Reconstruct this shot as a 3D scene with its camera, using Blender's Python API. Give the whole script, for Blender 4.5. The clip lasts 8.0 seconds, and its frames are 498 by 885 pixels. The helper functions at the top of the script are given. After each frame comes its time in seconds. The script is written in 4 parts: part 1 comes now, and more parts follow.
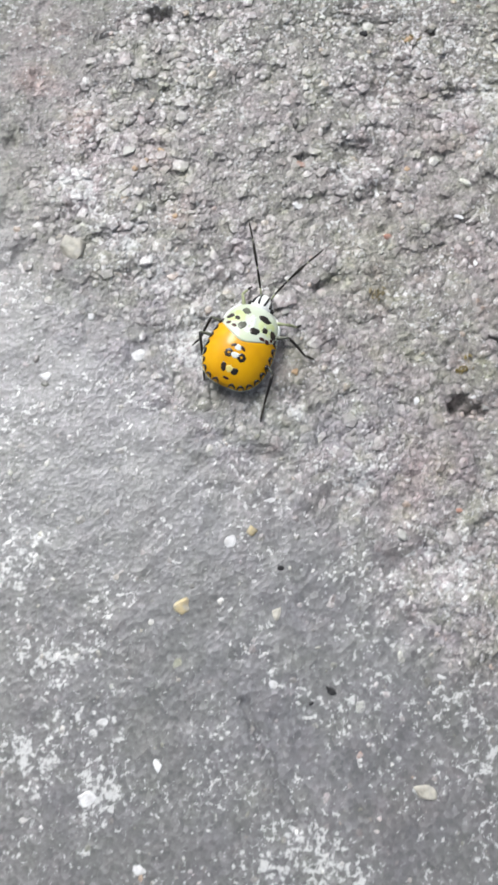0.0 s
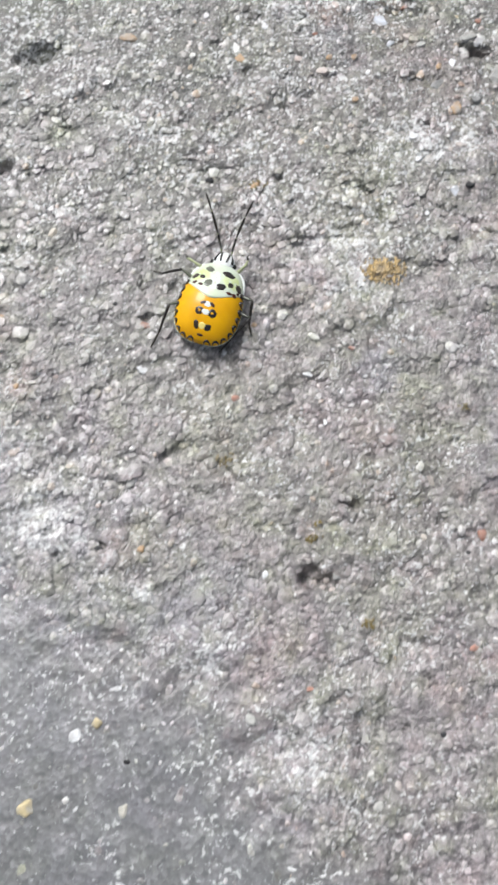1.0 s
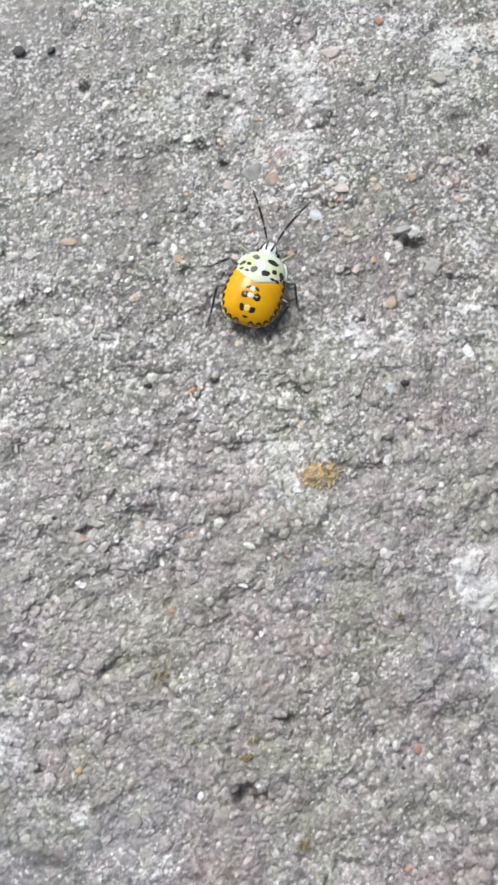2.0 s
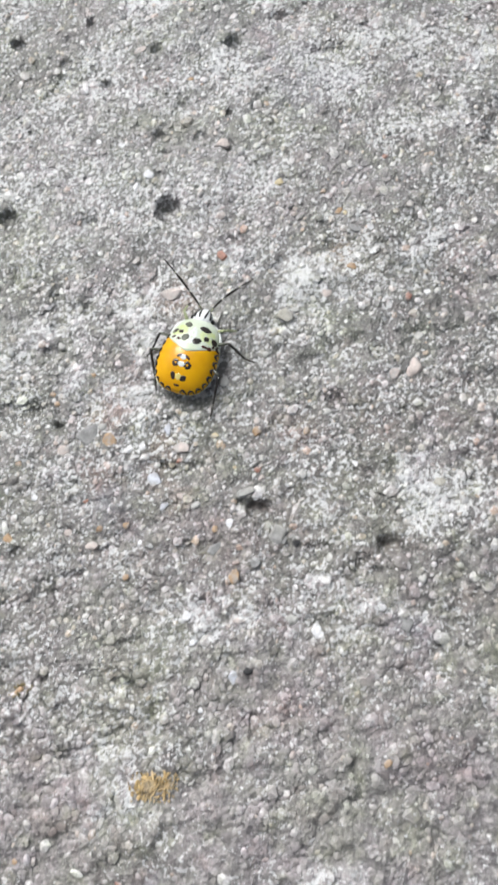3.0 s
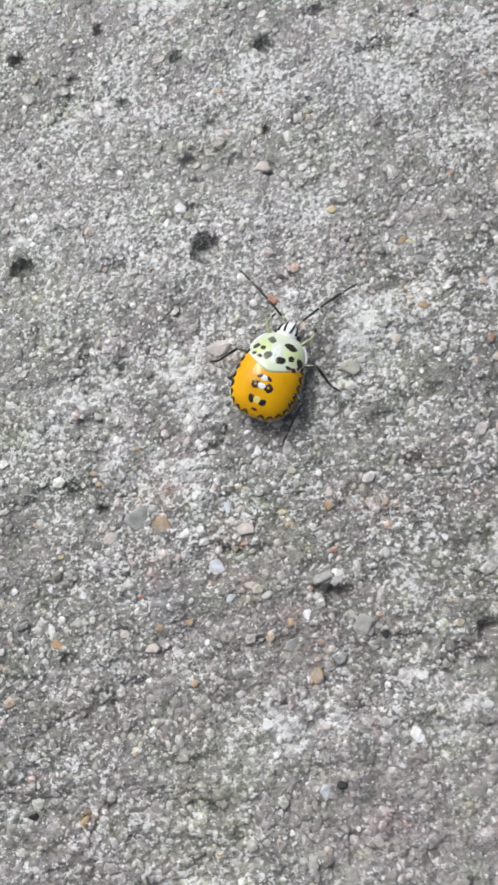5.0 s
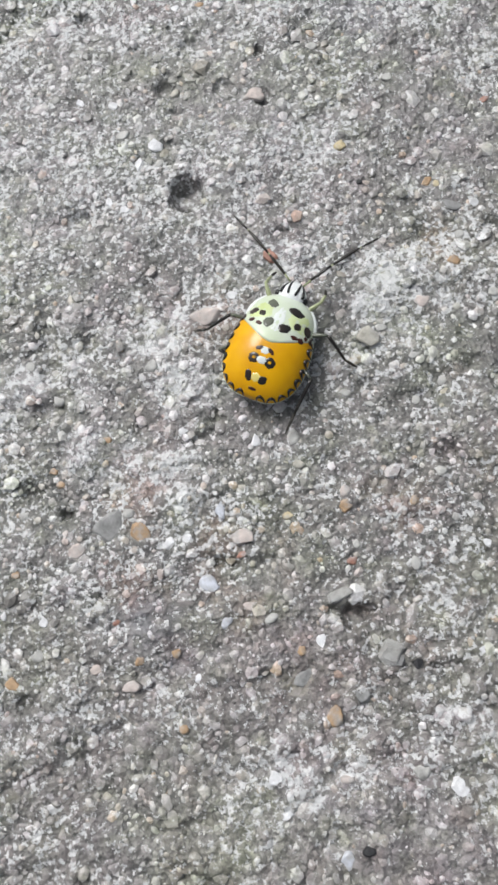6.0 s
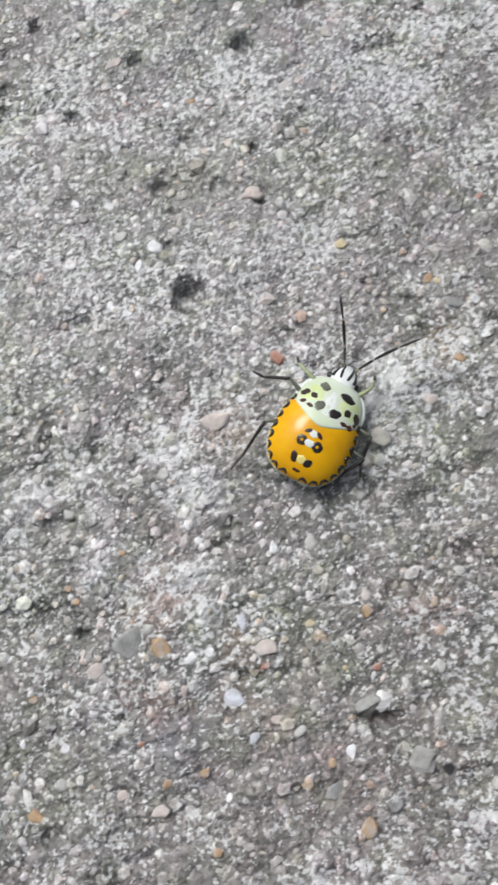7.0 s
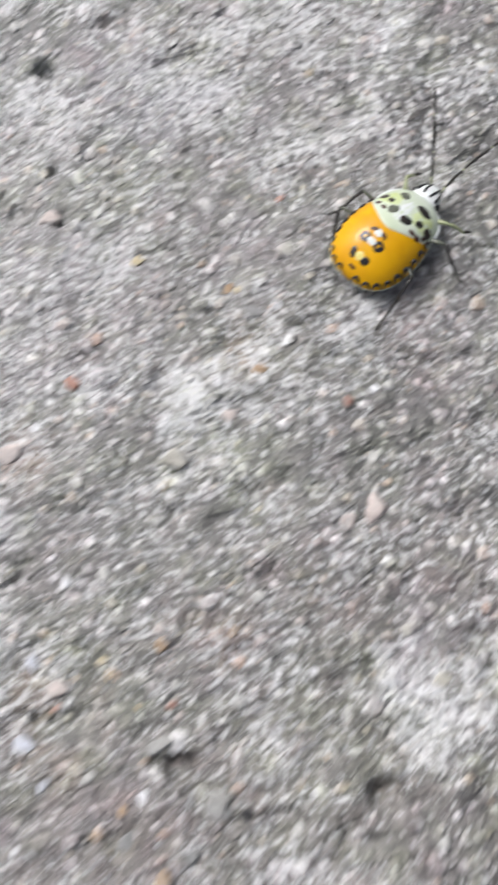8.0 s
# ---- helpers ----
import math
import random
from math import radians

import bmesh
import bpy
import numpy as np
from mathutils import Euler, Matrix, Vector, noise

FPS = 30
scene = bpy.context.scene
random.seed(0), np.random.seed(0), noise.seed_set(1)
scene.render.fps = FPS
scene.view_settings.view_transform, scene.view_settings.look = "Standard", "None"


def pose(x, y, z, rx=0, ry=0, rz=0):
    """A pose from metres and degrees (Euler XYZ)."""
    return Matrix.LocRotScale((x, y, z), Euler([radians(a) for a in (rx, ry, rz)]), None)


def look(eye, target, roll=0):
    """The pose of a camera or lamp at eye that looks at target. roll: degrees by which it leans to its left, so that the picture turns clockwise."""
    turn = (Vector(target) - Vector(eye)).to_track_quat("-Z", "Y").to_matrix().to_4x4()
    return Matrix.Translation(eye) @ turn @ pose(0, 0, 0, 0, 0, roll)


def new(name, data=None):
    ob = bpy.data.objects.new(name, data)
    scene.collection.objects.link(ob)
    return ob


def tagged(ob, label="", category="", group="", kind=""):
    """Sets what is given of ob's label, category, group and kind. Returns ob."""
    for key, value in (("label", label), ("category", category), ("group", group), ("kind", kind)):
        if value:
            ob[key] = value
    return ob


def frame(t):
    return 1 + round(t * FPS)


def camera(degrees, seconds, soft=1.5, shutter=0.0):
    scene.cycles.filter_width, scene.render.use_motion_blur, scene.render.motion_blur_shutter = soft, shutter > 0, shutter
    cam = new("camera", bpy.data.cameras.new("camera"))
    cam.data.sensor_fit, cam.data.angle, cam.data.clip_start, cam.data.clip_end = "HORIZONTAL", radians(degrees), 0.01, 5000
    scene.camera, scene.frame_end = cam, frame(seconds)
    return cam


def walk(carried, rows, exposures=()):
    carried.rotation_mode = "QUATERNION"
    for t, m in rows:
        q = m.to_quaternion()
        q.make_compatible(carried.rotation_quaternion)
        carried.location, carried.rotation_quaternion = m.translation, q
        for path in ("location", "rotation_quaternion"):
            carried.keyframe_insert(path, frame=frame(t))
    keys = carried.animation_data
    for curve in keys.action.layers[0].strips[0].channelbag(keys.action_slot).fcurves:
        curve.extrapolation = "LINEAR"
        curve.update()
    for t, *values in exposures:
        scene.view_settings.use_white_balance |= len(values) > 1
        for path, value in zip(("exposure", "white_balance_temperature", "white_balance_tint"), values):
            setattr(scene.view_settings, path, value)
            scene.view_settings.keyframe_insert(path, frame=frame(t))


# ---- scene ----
# ---- camera and its walk ----
cam = camera(34.0, 8.0, soft=2.75, shutter=0.2)
walk(cam, [
    (0, pose(0.00068, -0.02521, 0.11045, 13.00, -1.02, -0.06)),
    (0.1, pose(0.00216, -0.02217, 0.11034, 12.89, -1.06, -0.23)),
    (0.2, pose(0.00317, -0.02072, 0.11179, 12.69, -1.02, -0.47)),
    (0.3, pose(0.00501, -0.01732, 0.11274, 12.92, -1.23, -1.16)),
    (0.4, pose(0.00588, -0.01477, 0.11294, 13.11, -1.45, -1.63)),
    (0.5, pose(0.00691, -0.01306, 0.11331, 12.72, -1.50, -2.03)),
    (0.6, pose(0.00835, -0.01191, 0.11408, 12.67, -1.25, -2.21)),
    (0.7, pose(0.01125, -0.00958, 0.11447, 12.79, -1.13, -2.45)),
    (0.8, pose(0.01290, -0.00820, 0.11510, 12.66, -0.72, -2.58)),
    (0.9, pose(0.01734, -0.00331, 0.11537, 12.94, -1.72, -2.62)),
    (1, pose(0.02055, 0.00010, 0.11391, 12.46, -1.61, -2.78)),
    (1.1, pose(0.02308, 0.00534, 0.11386, 12.60, -1.23, -2.74)),
    (1.2, pose(0.02429, 0.00700, 0.11446, 12.62, -0.84, -2.74)),
    (1.3, pose(0.02651, 0.01104, 0.11689, 13.48, -0.69, -2.71)),
    (1.4, pose(0.02791, 0.01305, 0.11858, 13.29, -0.60, -2.82)),
    (1.5, pose(0.02981, 0.01387, 0.11957, 13.37, -0.00, -2.82)),
    (1.6, pose(0.02961, 0.01586, 0.11981, 13.10, -0.32, -2.96)),
    (1.7, pose(0.03124, 0.01946, 0.12035, 13.45, 0.84, -3.31)),
    (1.8, pose(0.03146, 0.02171, 0.12067, 13.59, 0.71, -3.27)),
    (1.9, pose(0.03367, 0.02487, 0.12193, 13.49, 0.39, -3.57)),
    (2, pose(0.03481, 0.02775, 0.12252, 13.26, 0.20, -3.66)),
    (2.1, pose(0.03875, 0.03150, 0.11984, 14.14, 0.33, -3.63)),
    (2.2, pose(0.04178, 0.03436, 0.11948, 14.68, -0.10, -4.06)),
    (3.3, pose(0.07617, 0.07514, 0.12333, 15.44, 5.73, -5.91)),
    (3.4, pose(0.07502, 0.07848, 0.12441, 15.33, 5.43, -6.10)),
    (3.5, pose(0.07438, 0.08243, 0.12525, 15.17, 5.35, -6.85)),
    (3.6, pose(0.07382, 0.08537, 0.12558, 14.96, 5.44, -7.23)),
    (3.7, pose(0.07235, 0.08796, 0.12547, 14.89, 5.28, -7.50)),
    (3.8, pose(0.07000, 0.09146, 0.12270, 14.56, 4.81, -7.85)),
    (3.9, pose(0.06814, 0.09222, 0.11997, 14.18, 4.04, -7.54)),
    (4, pose(0.06764, 0.09212, 0.11884, 13.81, 3.52, -7.64)),
    (4.1, pose(0.06855, 0.09030, 0.11603, 13.31, 3.24, -7.98)),
    (4.2, pose(0.06999, 0.08779, 0.11300, 12.88, 3.49, -8.86)),
    (4.3, pose(0.07124, 0.08634, 0.11244, 12.86, 3.81, -9.34)),
    (4.4, pose(0.07210, 0.08536, 0.11238, 12.86, 4.09, -9.73)),
    (4.5, pose(0.07365, 0.08408, 0.11358, 12.42, 5.77, -10.30)),
    (4.6, pose(0.07187, 0.08472, 0.11405, 12.60, 5.87, -10.08)),
    (4.7, pose(0.06999, 0.08587, 0.11400, 12.46, 6.11, -9.97)),
    (4.8, pose(0.06690, 0.08619, 0.11343, 12.35, 5.99, -9.77)),
    (4.9, pose(0.06557, 0.08598, 0.11297, 12.34, 5.54, -9.73)),
    (5, pose(0.06328, 0.08554, 0.11101, 12.15, 5.34, -9.51)),
    (5.1, pose(0.06218, 0.08541, 0.10911, 12.40, 5.58, -9.56)),
    (5.2, pose(0.06127, 0.08501, 0.10713, 12.40, 4.85, -9.67)),
    (6.3, pose(0.05824, 0.09516, 0.08786, 10.60, 2.70, -11.47)),
    (6.4, pose(0.05546, 0.09630, 0.08740, 11.18, 1.66, -11.72)),
    (6.5, pose(0.05424, 0.09675, 0.08674, 11.44, 0.60, -11.82)),
    (6.6, pose(0.05452, 0.09674, 0.08620, 11.49, 0.20, -11.33)),
    (6.7, pose(0.05477, 0.09745, 0.08548, 11.12, 0.02, -11.46)),
    (6.8, pose(0.05349, 0.09941, 0.08568, 11.05, 0.16, -11.82)),
    (6.9, pose(0.05197, 0.10173, 0.08705, 11.04, 0.53, -12.89)),
    (7, pose(0.05386, 0.10336, 0.09241, 11.69, 0.16, -13.75)),
    (7.1, pose(0.05521, 0.10408, 0.09277, 11.59, -0.58, -14.07)),
    (7.2, pose(0.05603, 0.10621, 0.09375, 11.72, -1.46, -14.48)),
    (7.3, pose(0.05537, 0.10786, 0.09189, 11.36, -1.80, -15.00)),
    (7.4, pose(0.05393, 0.10591, 0.09466, 11.72, -1.10, -15.98)),
    (7.5, pose(0.05327, 0.10228, 0.09507, 12.03, -2.49, -16.04)),
    (7.6, pose(0.05948, 0.09690, 0.09684, 11.04, -0.11, -16.12)),
    (7.7, pose(0.06609, 0.09405, 0.09617, 10.19, 2.72, -16.30)),
    (7.8, pose(0.07062, 0.09386, 0.09552, 10.03, 5.75, -16.22)),
    (7.9, pose(0.07216, 0.09780, 0.09406, 10.15, 3.78, -16.14)),
    (8, pose(0.08406, 0.09522, 0.08578, 13.92, 6.11, -16.24)),
], exposures=[(0.0, 0.11, 6180, 6), (0.6, 0.21, 6180, 6), (1.5, 0.15, 6180, 6), (2.2, 0.12, 6180, 6), (3.5, 0.03, 6180, 6), (4.6, -0.07, 6180, 6), (7.0, -0.15, 6180, 6.5), (8.0, 0.01, 6200, 9)])

# ---- world and sun: a bright overcast sky, lighter ahead and to one side ----
SUN_TURN, SUN_HIGH = radians(-30), radians(52)
world = bpy.data.worlds.new("overcast_sky")
scene.world = world
world.use_nodes = True
wn, wl = world.node_tree.nodes, world.node_tree.links
wn.clear()
sky = wn.new("ShaderNodeTexSky")
sky.sky_type = "NISHITA"
sky.sun_disc = False
sky.sun_elevation, sky.sun_rotation = SUN_HIGH, SUN_TURN
sky.air_density, sky.dust_density, sky.ozone_density = 0.6, 7.5, 0.3
back = wn.new("ShaderNodeBackground")
back.inputs["Strength"].default_value = 0.12
world_out = wn.new("ShaderNodeOutputWorld")
haze = wn.new("ShaderNodeHueSaturation")
haze.inputs["Saturation"].default_value = 0.5
wl.new(sky.outputs[0], haze.inputs["Color"])
wl.new(haze.outputs[0], back.inputs[0])
wl.new(back.outputs[0], world_out.inputs[0])

sun_data = bpy.data.lights.new("sun", "SUN")
sun_data.energy, sun_data.angle, sun_data.color = 1.9, radians(24), (1.025, 0.979, 0.982)
sun = new("sun", sun_data)
sun.matrix_basis = look((math.sin(SUN_TURN) * math.cos(SUN_HIGH) * 5, math.cos(SUN_TURN) * math.cos(SUN_HIGH) * 5,
                         math.sin(SUN_HIGH) * 5), (0, 0, 0))

# ---- small helpers ----
MM = 0.001


def part(name, bm, material, parent=None, label="", smooth=True):
    """Links a bmesh in millimetres as one mesh object under a thing or a part."""
    bmesh.ops.scale(bm, vec=(MM, MM, MM), verts=bm.verts)
    me = bpy.data.meshes.new(name)
    bm.to_mesh(me)
    bm.free()
    if smooth:
        me.polygons.foreach_set("use_smooth", [True] * len(me.polygons))
    me.materials.append(material)
    ob = new(name, me)
    ob.parent = parent
    return tagged(ob, label=label)


def lattice(x, y, size, seed):
    """Smooth value noise from -1 to 1 over numpy arrays, with cells of that size in millimetres."""
    rng = np.random.default_rng(seed)
    table = rng.uniform(-1, 1, (257, 257))
    gx, gy = np.asarray(x) / size + 500.37, np.asarray(y) / size + 500.71
    ix, iy = np.floor(gx).astype(int), np.floor(gy).astype(int)
    fx, fy = gx - ix, gy - iy
    fx, fy = fx * fx * (3 - 2 * fx), fy * fy * (3 - 2 * fy)
    a, b = table[ix % 256, iy % 256], table[(ix + 1) % 256, iy % 256]
    c, d = table[ix % 256, (iy + 1) % 256], table[(ix + 1) % 256, (iy + 1) % 256]
    return (a * (1 - fx) + b * fx) * (1 - fy) + (c * (1 - fx) + d * fx) * fy


def blob(x, y, spots, ragged=0.5, seed=3):
    """A mask of ragged soft patches: each spot is x, y, radius and strength, in millimetres."""
    out = np.zeros(np.shape(x))
    edge = ragged * (0.6 * lattice(x, y, 5.0, seed) + 0.6 * lattice(x, y, 1.7, seed + 1))
    for sx, sy, r, k in spots:
        far = np.hypot(x - sx, y - sy) / r
        out = np.maximum(out, k * np.clip(0.85 * (1.25 - far) + 1.25 * edge, 0, 1))
    return out


# ---- materials ----
def base(name, rough=0.6, spec=0.4):
    m = bpy.data.materials.new(name)
    m.use_nodes = True
    nt = m.node_tree
    b = nt.nodes["Principled BSDF"]
    b.inputs["Roughness"].default_value = rough
    b.inputs["Specular IOR Level"].default_value = spec
    return m, nt, b


def node(nt, kind, **given):
    n = nt.nodes.new(kind)
    for key, value in given.items():
        n.inputs[key.replace("_", " ")].default_value = value
    return n


def ramp(nt, source, *stops):
    r = nt.nodes.new("ShaderNodeValToRGB")
    while len(r.color_ramp.elements) < len(stops):
        r.color_ramp.elements.new(0.5)
    for e, (at, colour) in zip(r.color_ramp.elements, stops):
        e.position, e.color = at, (*colour, 1) if len(colour) == 3 else colour
    nt.links.new(source, r.inputs[0])
    return r.outputs[0]


def mixed(nt, kind, factor, a, b):
    n = nt.nodes.new("ShaderNodeMix")
    n.data_type, n.blend_type = "RGBA", kind
    for socket, value in ((n.inputs[0], factor), (n.inputs[6], a), (n.inputs[7], b)):
        if hasattr(value, "links"):
            nt.links.new(value, socket)
        else:
            socket.default_value = value if isinstance(value, (int, float)) else (*value, 1)
    return n.outputs[2]


def stained(nt, colour):
    """Lays the concrete's lime, rust, dust, brown and blue, light and shade painted in, over a colour."""
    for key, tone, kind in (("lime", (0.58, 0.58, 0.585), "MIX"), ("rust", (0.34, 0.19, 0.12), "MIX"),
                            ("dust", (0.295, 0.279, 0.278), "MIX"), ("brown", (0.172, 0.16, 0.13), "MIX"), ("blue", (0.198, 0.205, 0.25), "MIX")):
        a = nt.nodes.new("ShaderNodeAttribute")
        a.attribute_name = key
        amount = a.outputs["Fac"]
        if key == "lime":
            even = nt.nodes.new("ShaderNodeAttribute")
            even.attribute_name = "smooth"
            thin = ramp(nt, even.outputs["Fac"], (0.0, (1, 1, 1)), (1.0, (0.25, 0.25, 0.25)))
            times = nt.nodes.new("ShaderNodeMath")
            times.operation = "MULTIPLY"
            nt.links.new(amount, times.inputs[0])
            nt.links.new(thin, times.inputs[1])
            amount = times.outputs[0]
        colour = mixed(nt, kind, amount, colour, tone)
    co = nt.nodes.new("ShaderNodeTexCoord").outputs["Object"]
    for scale, strength in ((55.0, 0.62), (260.0, 0.62)):
        tint = node(nt, "ShaderNodeTexNoise", Scale=scale, Detail=3.0, Roughness=0.6)
        nt.links.new(co, tint.inputs["Vector"])
        hue = ramp(nt, tint.outputs[0], (0.32, (0.485, 0.51, 0.40)), (0.45, (0.5, 0.5, 0.48)), (0.57, (0.515, 0.49, 0.51)), (0.70, (0.56, 0.475, 0.475)))
        colour = mixed(nt, "OVERLAY", strength, colour, hue)
    return colour


def crust(nt, co, colour, amount, low, high):
    """White flecks of lime crust with ragged edges, thicker where lime bloom lies."""
    lime = nt.nodes.new("ShaderNodeAttribute")
    lime.attribute_name = "lime"
    even = nt.nodes.new("ShaderNodeAttribute")
    even.attribute_name = "smooth"
    small = node(nt, "ShaderNodeTexNoise", Scale=1350.0, Detail=6.0, Roughness=0.7)
    large = node(nt, "ShaderNodeTexNoise", Scale=1200.0, Detail=6.0, Roughness=0.7)
    cluster = node(nt, "ShaderNodeTexNoise", Scale=75.0, Detail=3.0, Roughness=0.6)
    for n in (small, large, cluster):
        nt.links.new(co, n.inputs["Vector"])
    ragged = mixed(nt, "MIX", even.outputs["Fac"], small.outputs[0], large.outputs[0])
    total = nt.nodes.new("ShaderNodeMath")
    total.operation = "MULTIPLY_ADD"
    nt.links.new(cluster.outputs[0], total.inputs[0])
    total.inputs[1].default_value = 0.36
    nt.links.new(ragged, total.inputs[2])
    more = nt.nodes.new("ShaderNodeMath")
    more.operation = "MULTIPLY_ADD"
    nt.links.new(lime.outputs["Fac"], more.inputs[0])
    more.inputs[1].default_value = 0.195
    less = nt.nodes.new("ShaderNodeMath")
    less.operation = "MULTIPLY_ADD"
    nt.links.new(even.outputs["Fac"], less.inputs[0])
    less.inputs[1].default_value = -0.042
    worn = nt.nodes.new("ShaderNodeAttribute")
    worn.attribute_name = "dust"
    bare = nt.nodes.new("ShaderNodeMath")
    bare.operation = "MULTIPLY_ADD"
    nt.links.new(worn.outputs["Fac"], bare.inputs[0])
    bare.inputs[1].default_value = -0.09
    nt.links.new(total.outputs[0], bare.inputs[2])
    nt.links.new(bare.outputs[0], less.inputs[2])
    nt.links.new(less.outputs[0], more.inputs[2])
    mask = ramp(nt, more.outputs[0], (low, (0, 0, 0)), (high, (amount, amount, amount)))
    return mixed(nt, "MIX", mask, colour, (0.64, 0.645, 0.64))


def concrete():
    m, nt, b = base("concrete", 0.42, 1.0)
    co = nt.nodes.new("ShaderNodeTexCoord").outputs["Object"]
    big = node(nt, "ShaderNodeTexNoise", Scale=90.0, Detail=6.0, Roughness=0.6)
    fine = node(nt, "ShaderNodeTexNoise", Scale=1100.0, Detail=5.0, Roughness=0.7)
    cell = node(nt, "ShaderNodeTexVoronoi", Scale=1700.0)
    for n in (big, fine, cell):
        nt.links.new(co, n.inputs["Vector"])
    colour = ramp(nt, big.outputs[0], (0.30, (0.078, 0.079, 0.071)), (0.52, (0.132, 0.131, 0.12)), (0.72, (0.20, 0.198, 0.185)))
    colour = stained(nt, colour)
    skin = nt.nodes.new("ShaderNodeAttribute")
    skin.attribute_name = "smooth"
    # mixes towards one darker grey where the skin is smooth
    skin_mix = ramp(nt, skin.outputs["Fac"], (0.3, (0, 0, 0)), (1.0, (0.6, 0.6, 0.6)))
    colour = mixed(nt, "MIX", skin_mix, colour, (0.166, 0.168, 0.176))
    crisp = ramp(nt, skin.outputs["Fac"], (0.0, (0.85, 0.85, 0.85)), (1.0, (0.3, 0.3, 0.3)))
    colour = mixed(nt, "OVERLAY", crisp, colour, ramp(nt, fine.outputs[0], (0.30, (0.12, 0.12, 0.12)), (0.70, (0.88, 0.88, 0.88))))
    sand = ramp(nt, cell.outputs["Color"], (0.1, (0.22, 0.22, 0.22)), (0.7, (0.55, 0.55, 0.55)), (0.95, (0.98, 0.97, 0.96)))
    colour = mixed(nt, "OVERLAY", 0.55, colour, sand)
    colour = crust(nt, co, colour, 0.8, 0.732, 0.755)
    nt.links.new(colour, b.inputs["Base Color"])
    bump = node(nt, "ShaderNodeBump", Distance=0.0004)
    even = nt.nodes.new("ShaderNodeAttribute")
    even.attribute_name = "smooth"
    nt.links.new(ramp(nt, even.outputs["Fac"], (0.0, (0.8, 0.8, 0.8)), (1.0, (0.28, 0.28, 0.28))), bump.inputs["Strength"])
    height = mixed(nt, "ADD", 0.6, fine.outputs[0], cell.outputs["Distance"])
    nt.links.new(height, bump.inputs["Height"])
    nt.links.new(bump.outputs[0], b.inputs["Normal"])
    return m


def grain_stone(name, *stops):
    """Sand whose grains differ in mineral, each mottled and partly crusted."""
    m, nt, b = base(name, 0.38, 0.85)
    geo = nt.nodes.new("ShaderNodeNewGeometry")
    colour = ramp(nt, geo.outputs["Random Per Island"], *stops)
    colour = stained(nt, colour)
    co = nt.nodes.new("ShaderNodeTexCoord").outputs["Object"]
    fine = node(nt, "ShaderNodeTexNoise", Scale=1700.0, Detail=4.0, Roughness=0.65)
    nt.links.new(co, fine.inputs["Vector"])
    colour = mixed(nt, "OVERLAY", 0.55, colour, ramp(nt, fine.outputs[0], (0.3, (0.2, 0.2, 0.2)), (0.7, (0.8, 0.8, 0.8))))
    colour = crust(nt, co, colour, 0.7, 0.732, 0.76)
    nt.links.new(colour, b.inputs["Base Color"])
    bump = node(nt, "ShaderNodeBump", Strength=0.5, Distance=0.0002)
    nt.links.new(fine.outputs[0], bump.inputs["Height"])
    nt.links.new(bump.outputs[0], b.inputs["Normal"])
    return m


def stone(name, tone, dark=0.6, rough=0.55, dusty=0.7):
    """A mineral of one tone, mottled and slightly dusty."""
    m, nt, b = base(name, rough, 0.4)
    co = nt.nodes.new("ShaderNodeTexCoord").outputs["Object"]
    info = nt.nodes.new("ShaderNodeObjectInfo")
    shift = nt.nodes.new("ShaderNodeVectorMath")
    nt.links.new(co, shift.inputs[0])
    nt.links.new(info.outputs["Random"], shift.inputs[1])
    fine = node(nt, "ShaderNodeTexNoise", Scale=700.0, Detail=6.0, Roughness=0.65)
    nt.links.new(shift.outputs[0], fine.inputs["Vector"])
    low = tuple(c * dark for c in tone)
    high = tuple(min(0.9, c * 1.25 + 0.03) for c in tone)
    dust = node(nt, "ShaderNodeTexNoise", Scale=480.0, Detail=6.0, Roughness=0.7)
    nt.links.new(shift.outputs[0], dust.inputs["Vector"])
    colour = ramp(nt, fine.outputs[0], (0.3, low), (0.5, tone), (0.72, high))
    colour = mixed(nt, "MIX", ramp(nt, dust.outputs[0], (0.46, (0, 0, 0)), (0.62, (dusty, dusty, dusty))), colour, (0.40, 0.395, 0.385))
    nt.links.new(colour, b.inputs["Base Color"])
    bump = node(nt, "ShaderNodeBump", Strength=0.5, Distance=0.0003)
    nt.links.new(fine.outputs[0], bump.inputs["Height"])
    nt.links.new(bump.outputs[0], b.inputs["Normal"])
    return m


def shell(name, tone, second, rough=0.34, spots=900.0, coat=0.6, gloss=0.2):
    """Insect cuticle: smooth, faintly mottled and pitted, with a clear waxy layer."""
    m, nt, b = base(name, rough, gloss)
    co = nt.nodes.new("ShaderNodeTexCoord").outputs["Object"]
    soft = node(nt, "ShaderNodeTexNoise", Scale=260.0, Detail=3.0, Roughness=0.5)
    pits = node(nt, "ShaderNodeTexNoise", Scale=spots * 3, Detail=2.0, Roughness=0.5)
    for n in (soft, pits):
        nt.links.new(co, n.inputs["Vector"])
    nt.links.new(ramp(nt, soft.outputs[0], (0.35, second), (0.6, tone)), b.inputs["Base Color"])
    b.inputs["Coat Weight"].default_value = coat
    b.inputs["Coat Roughness"].default_value = 0.12
    b.inputs["Subsurface Weight"].default_value = 0.0
    bump = node(nt, "ShaderNodeBump", Strength=0.25, Distance=0.00006)
    nt.links.new(pits.outputs[0], bump.inputs["Height"])
    nt.links.new(bump.outputs[0], b.inputs["Normal"])
    return m


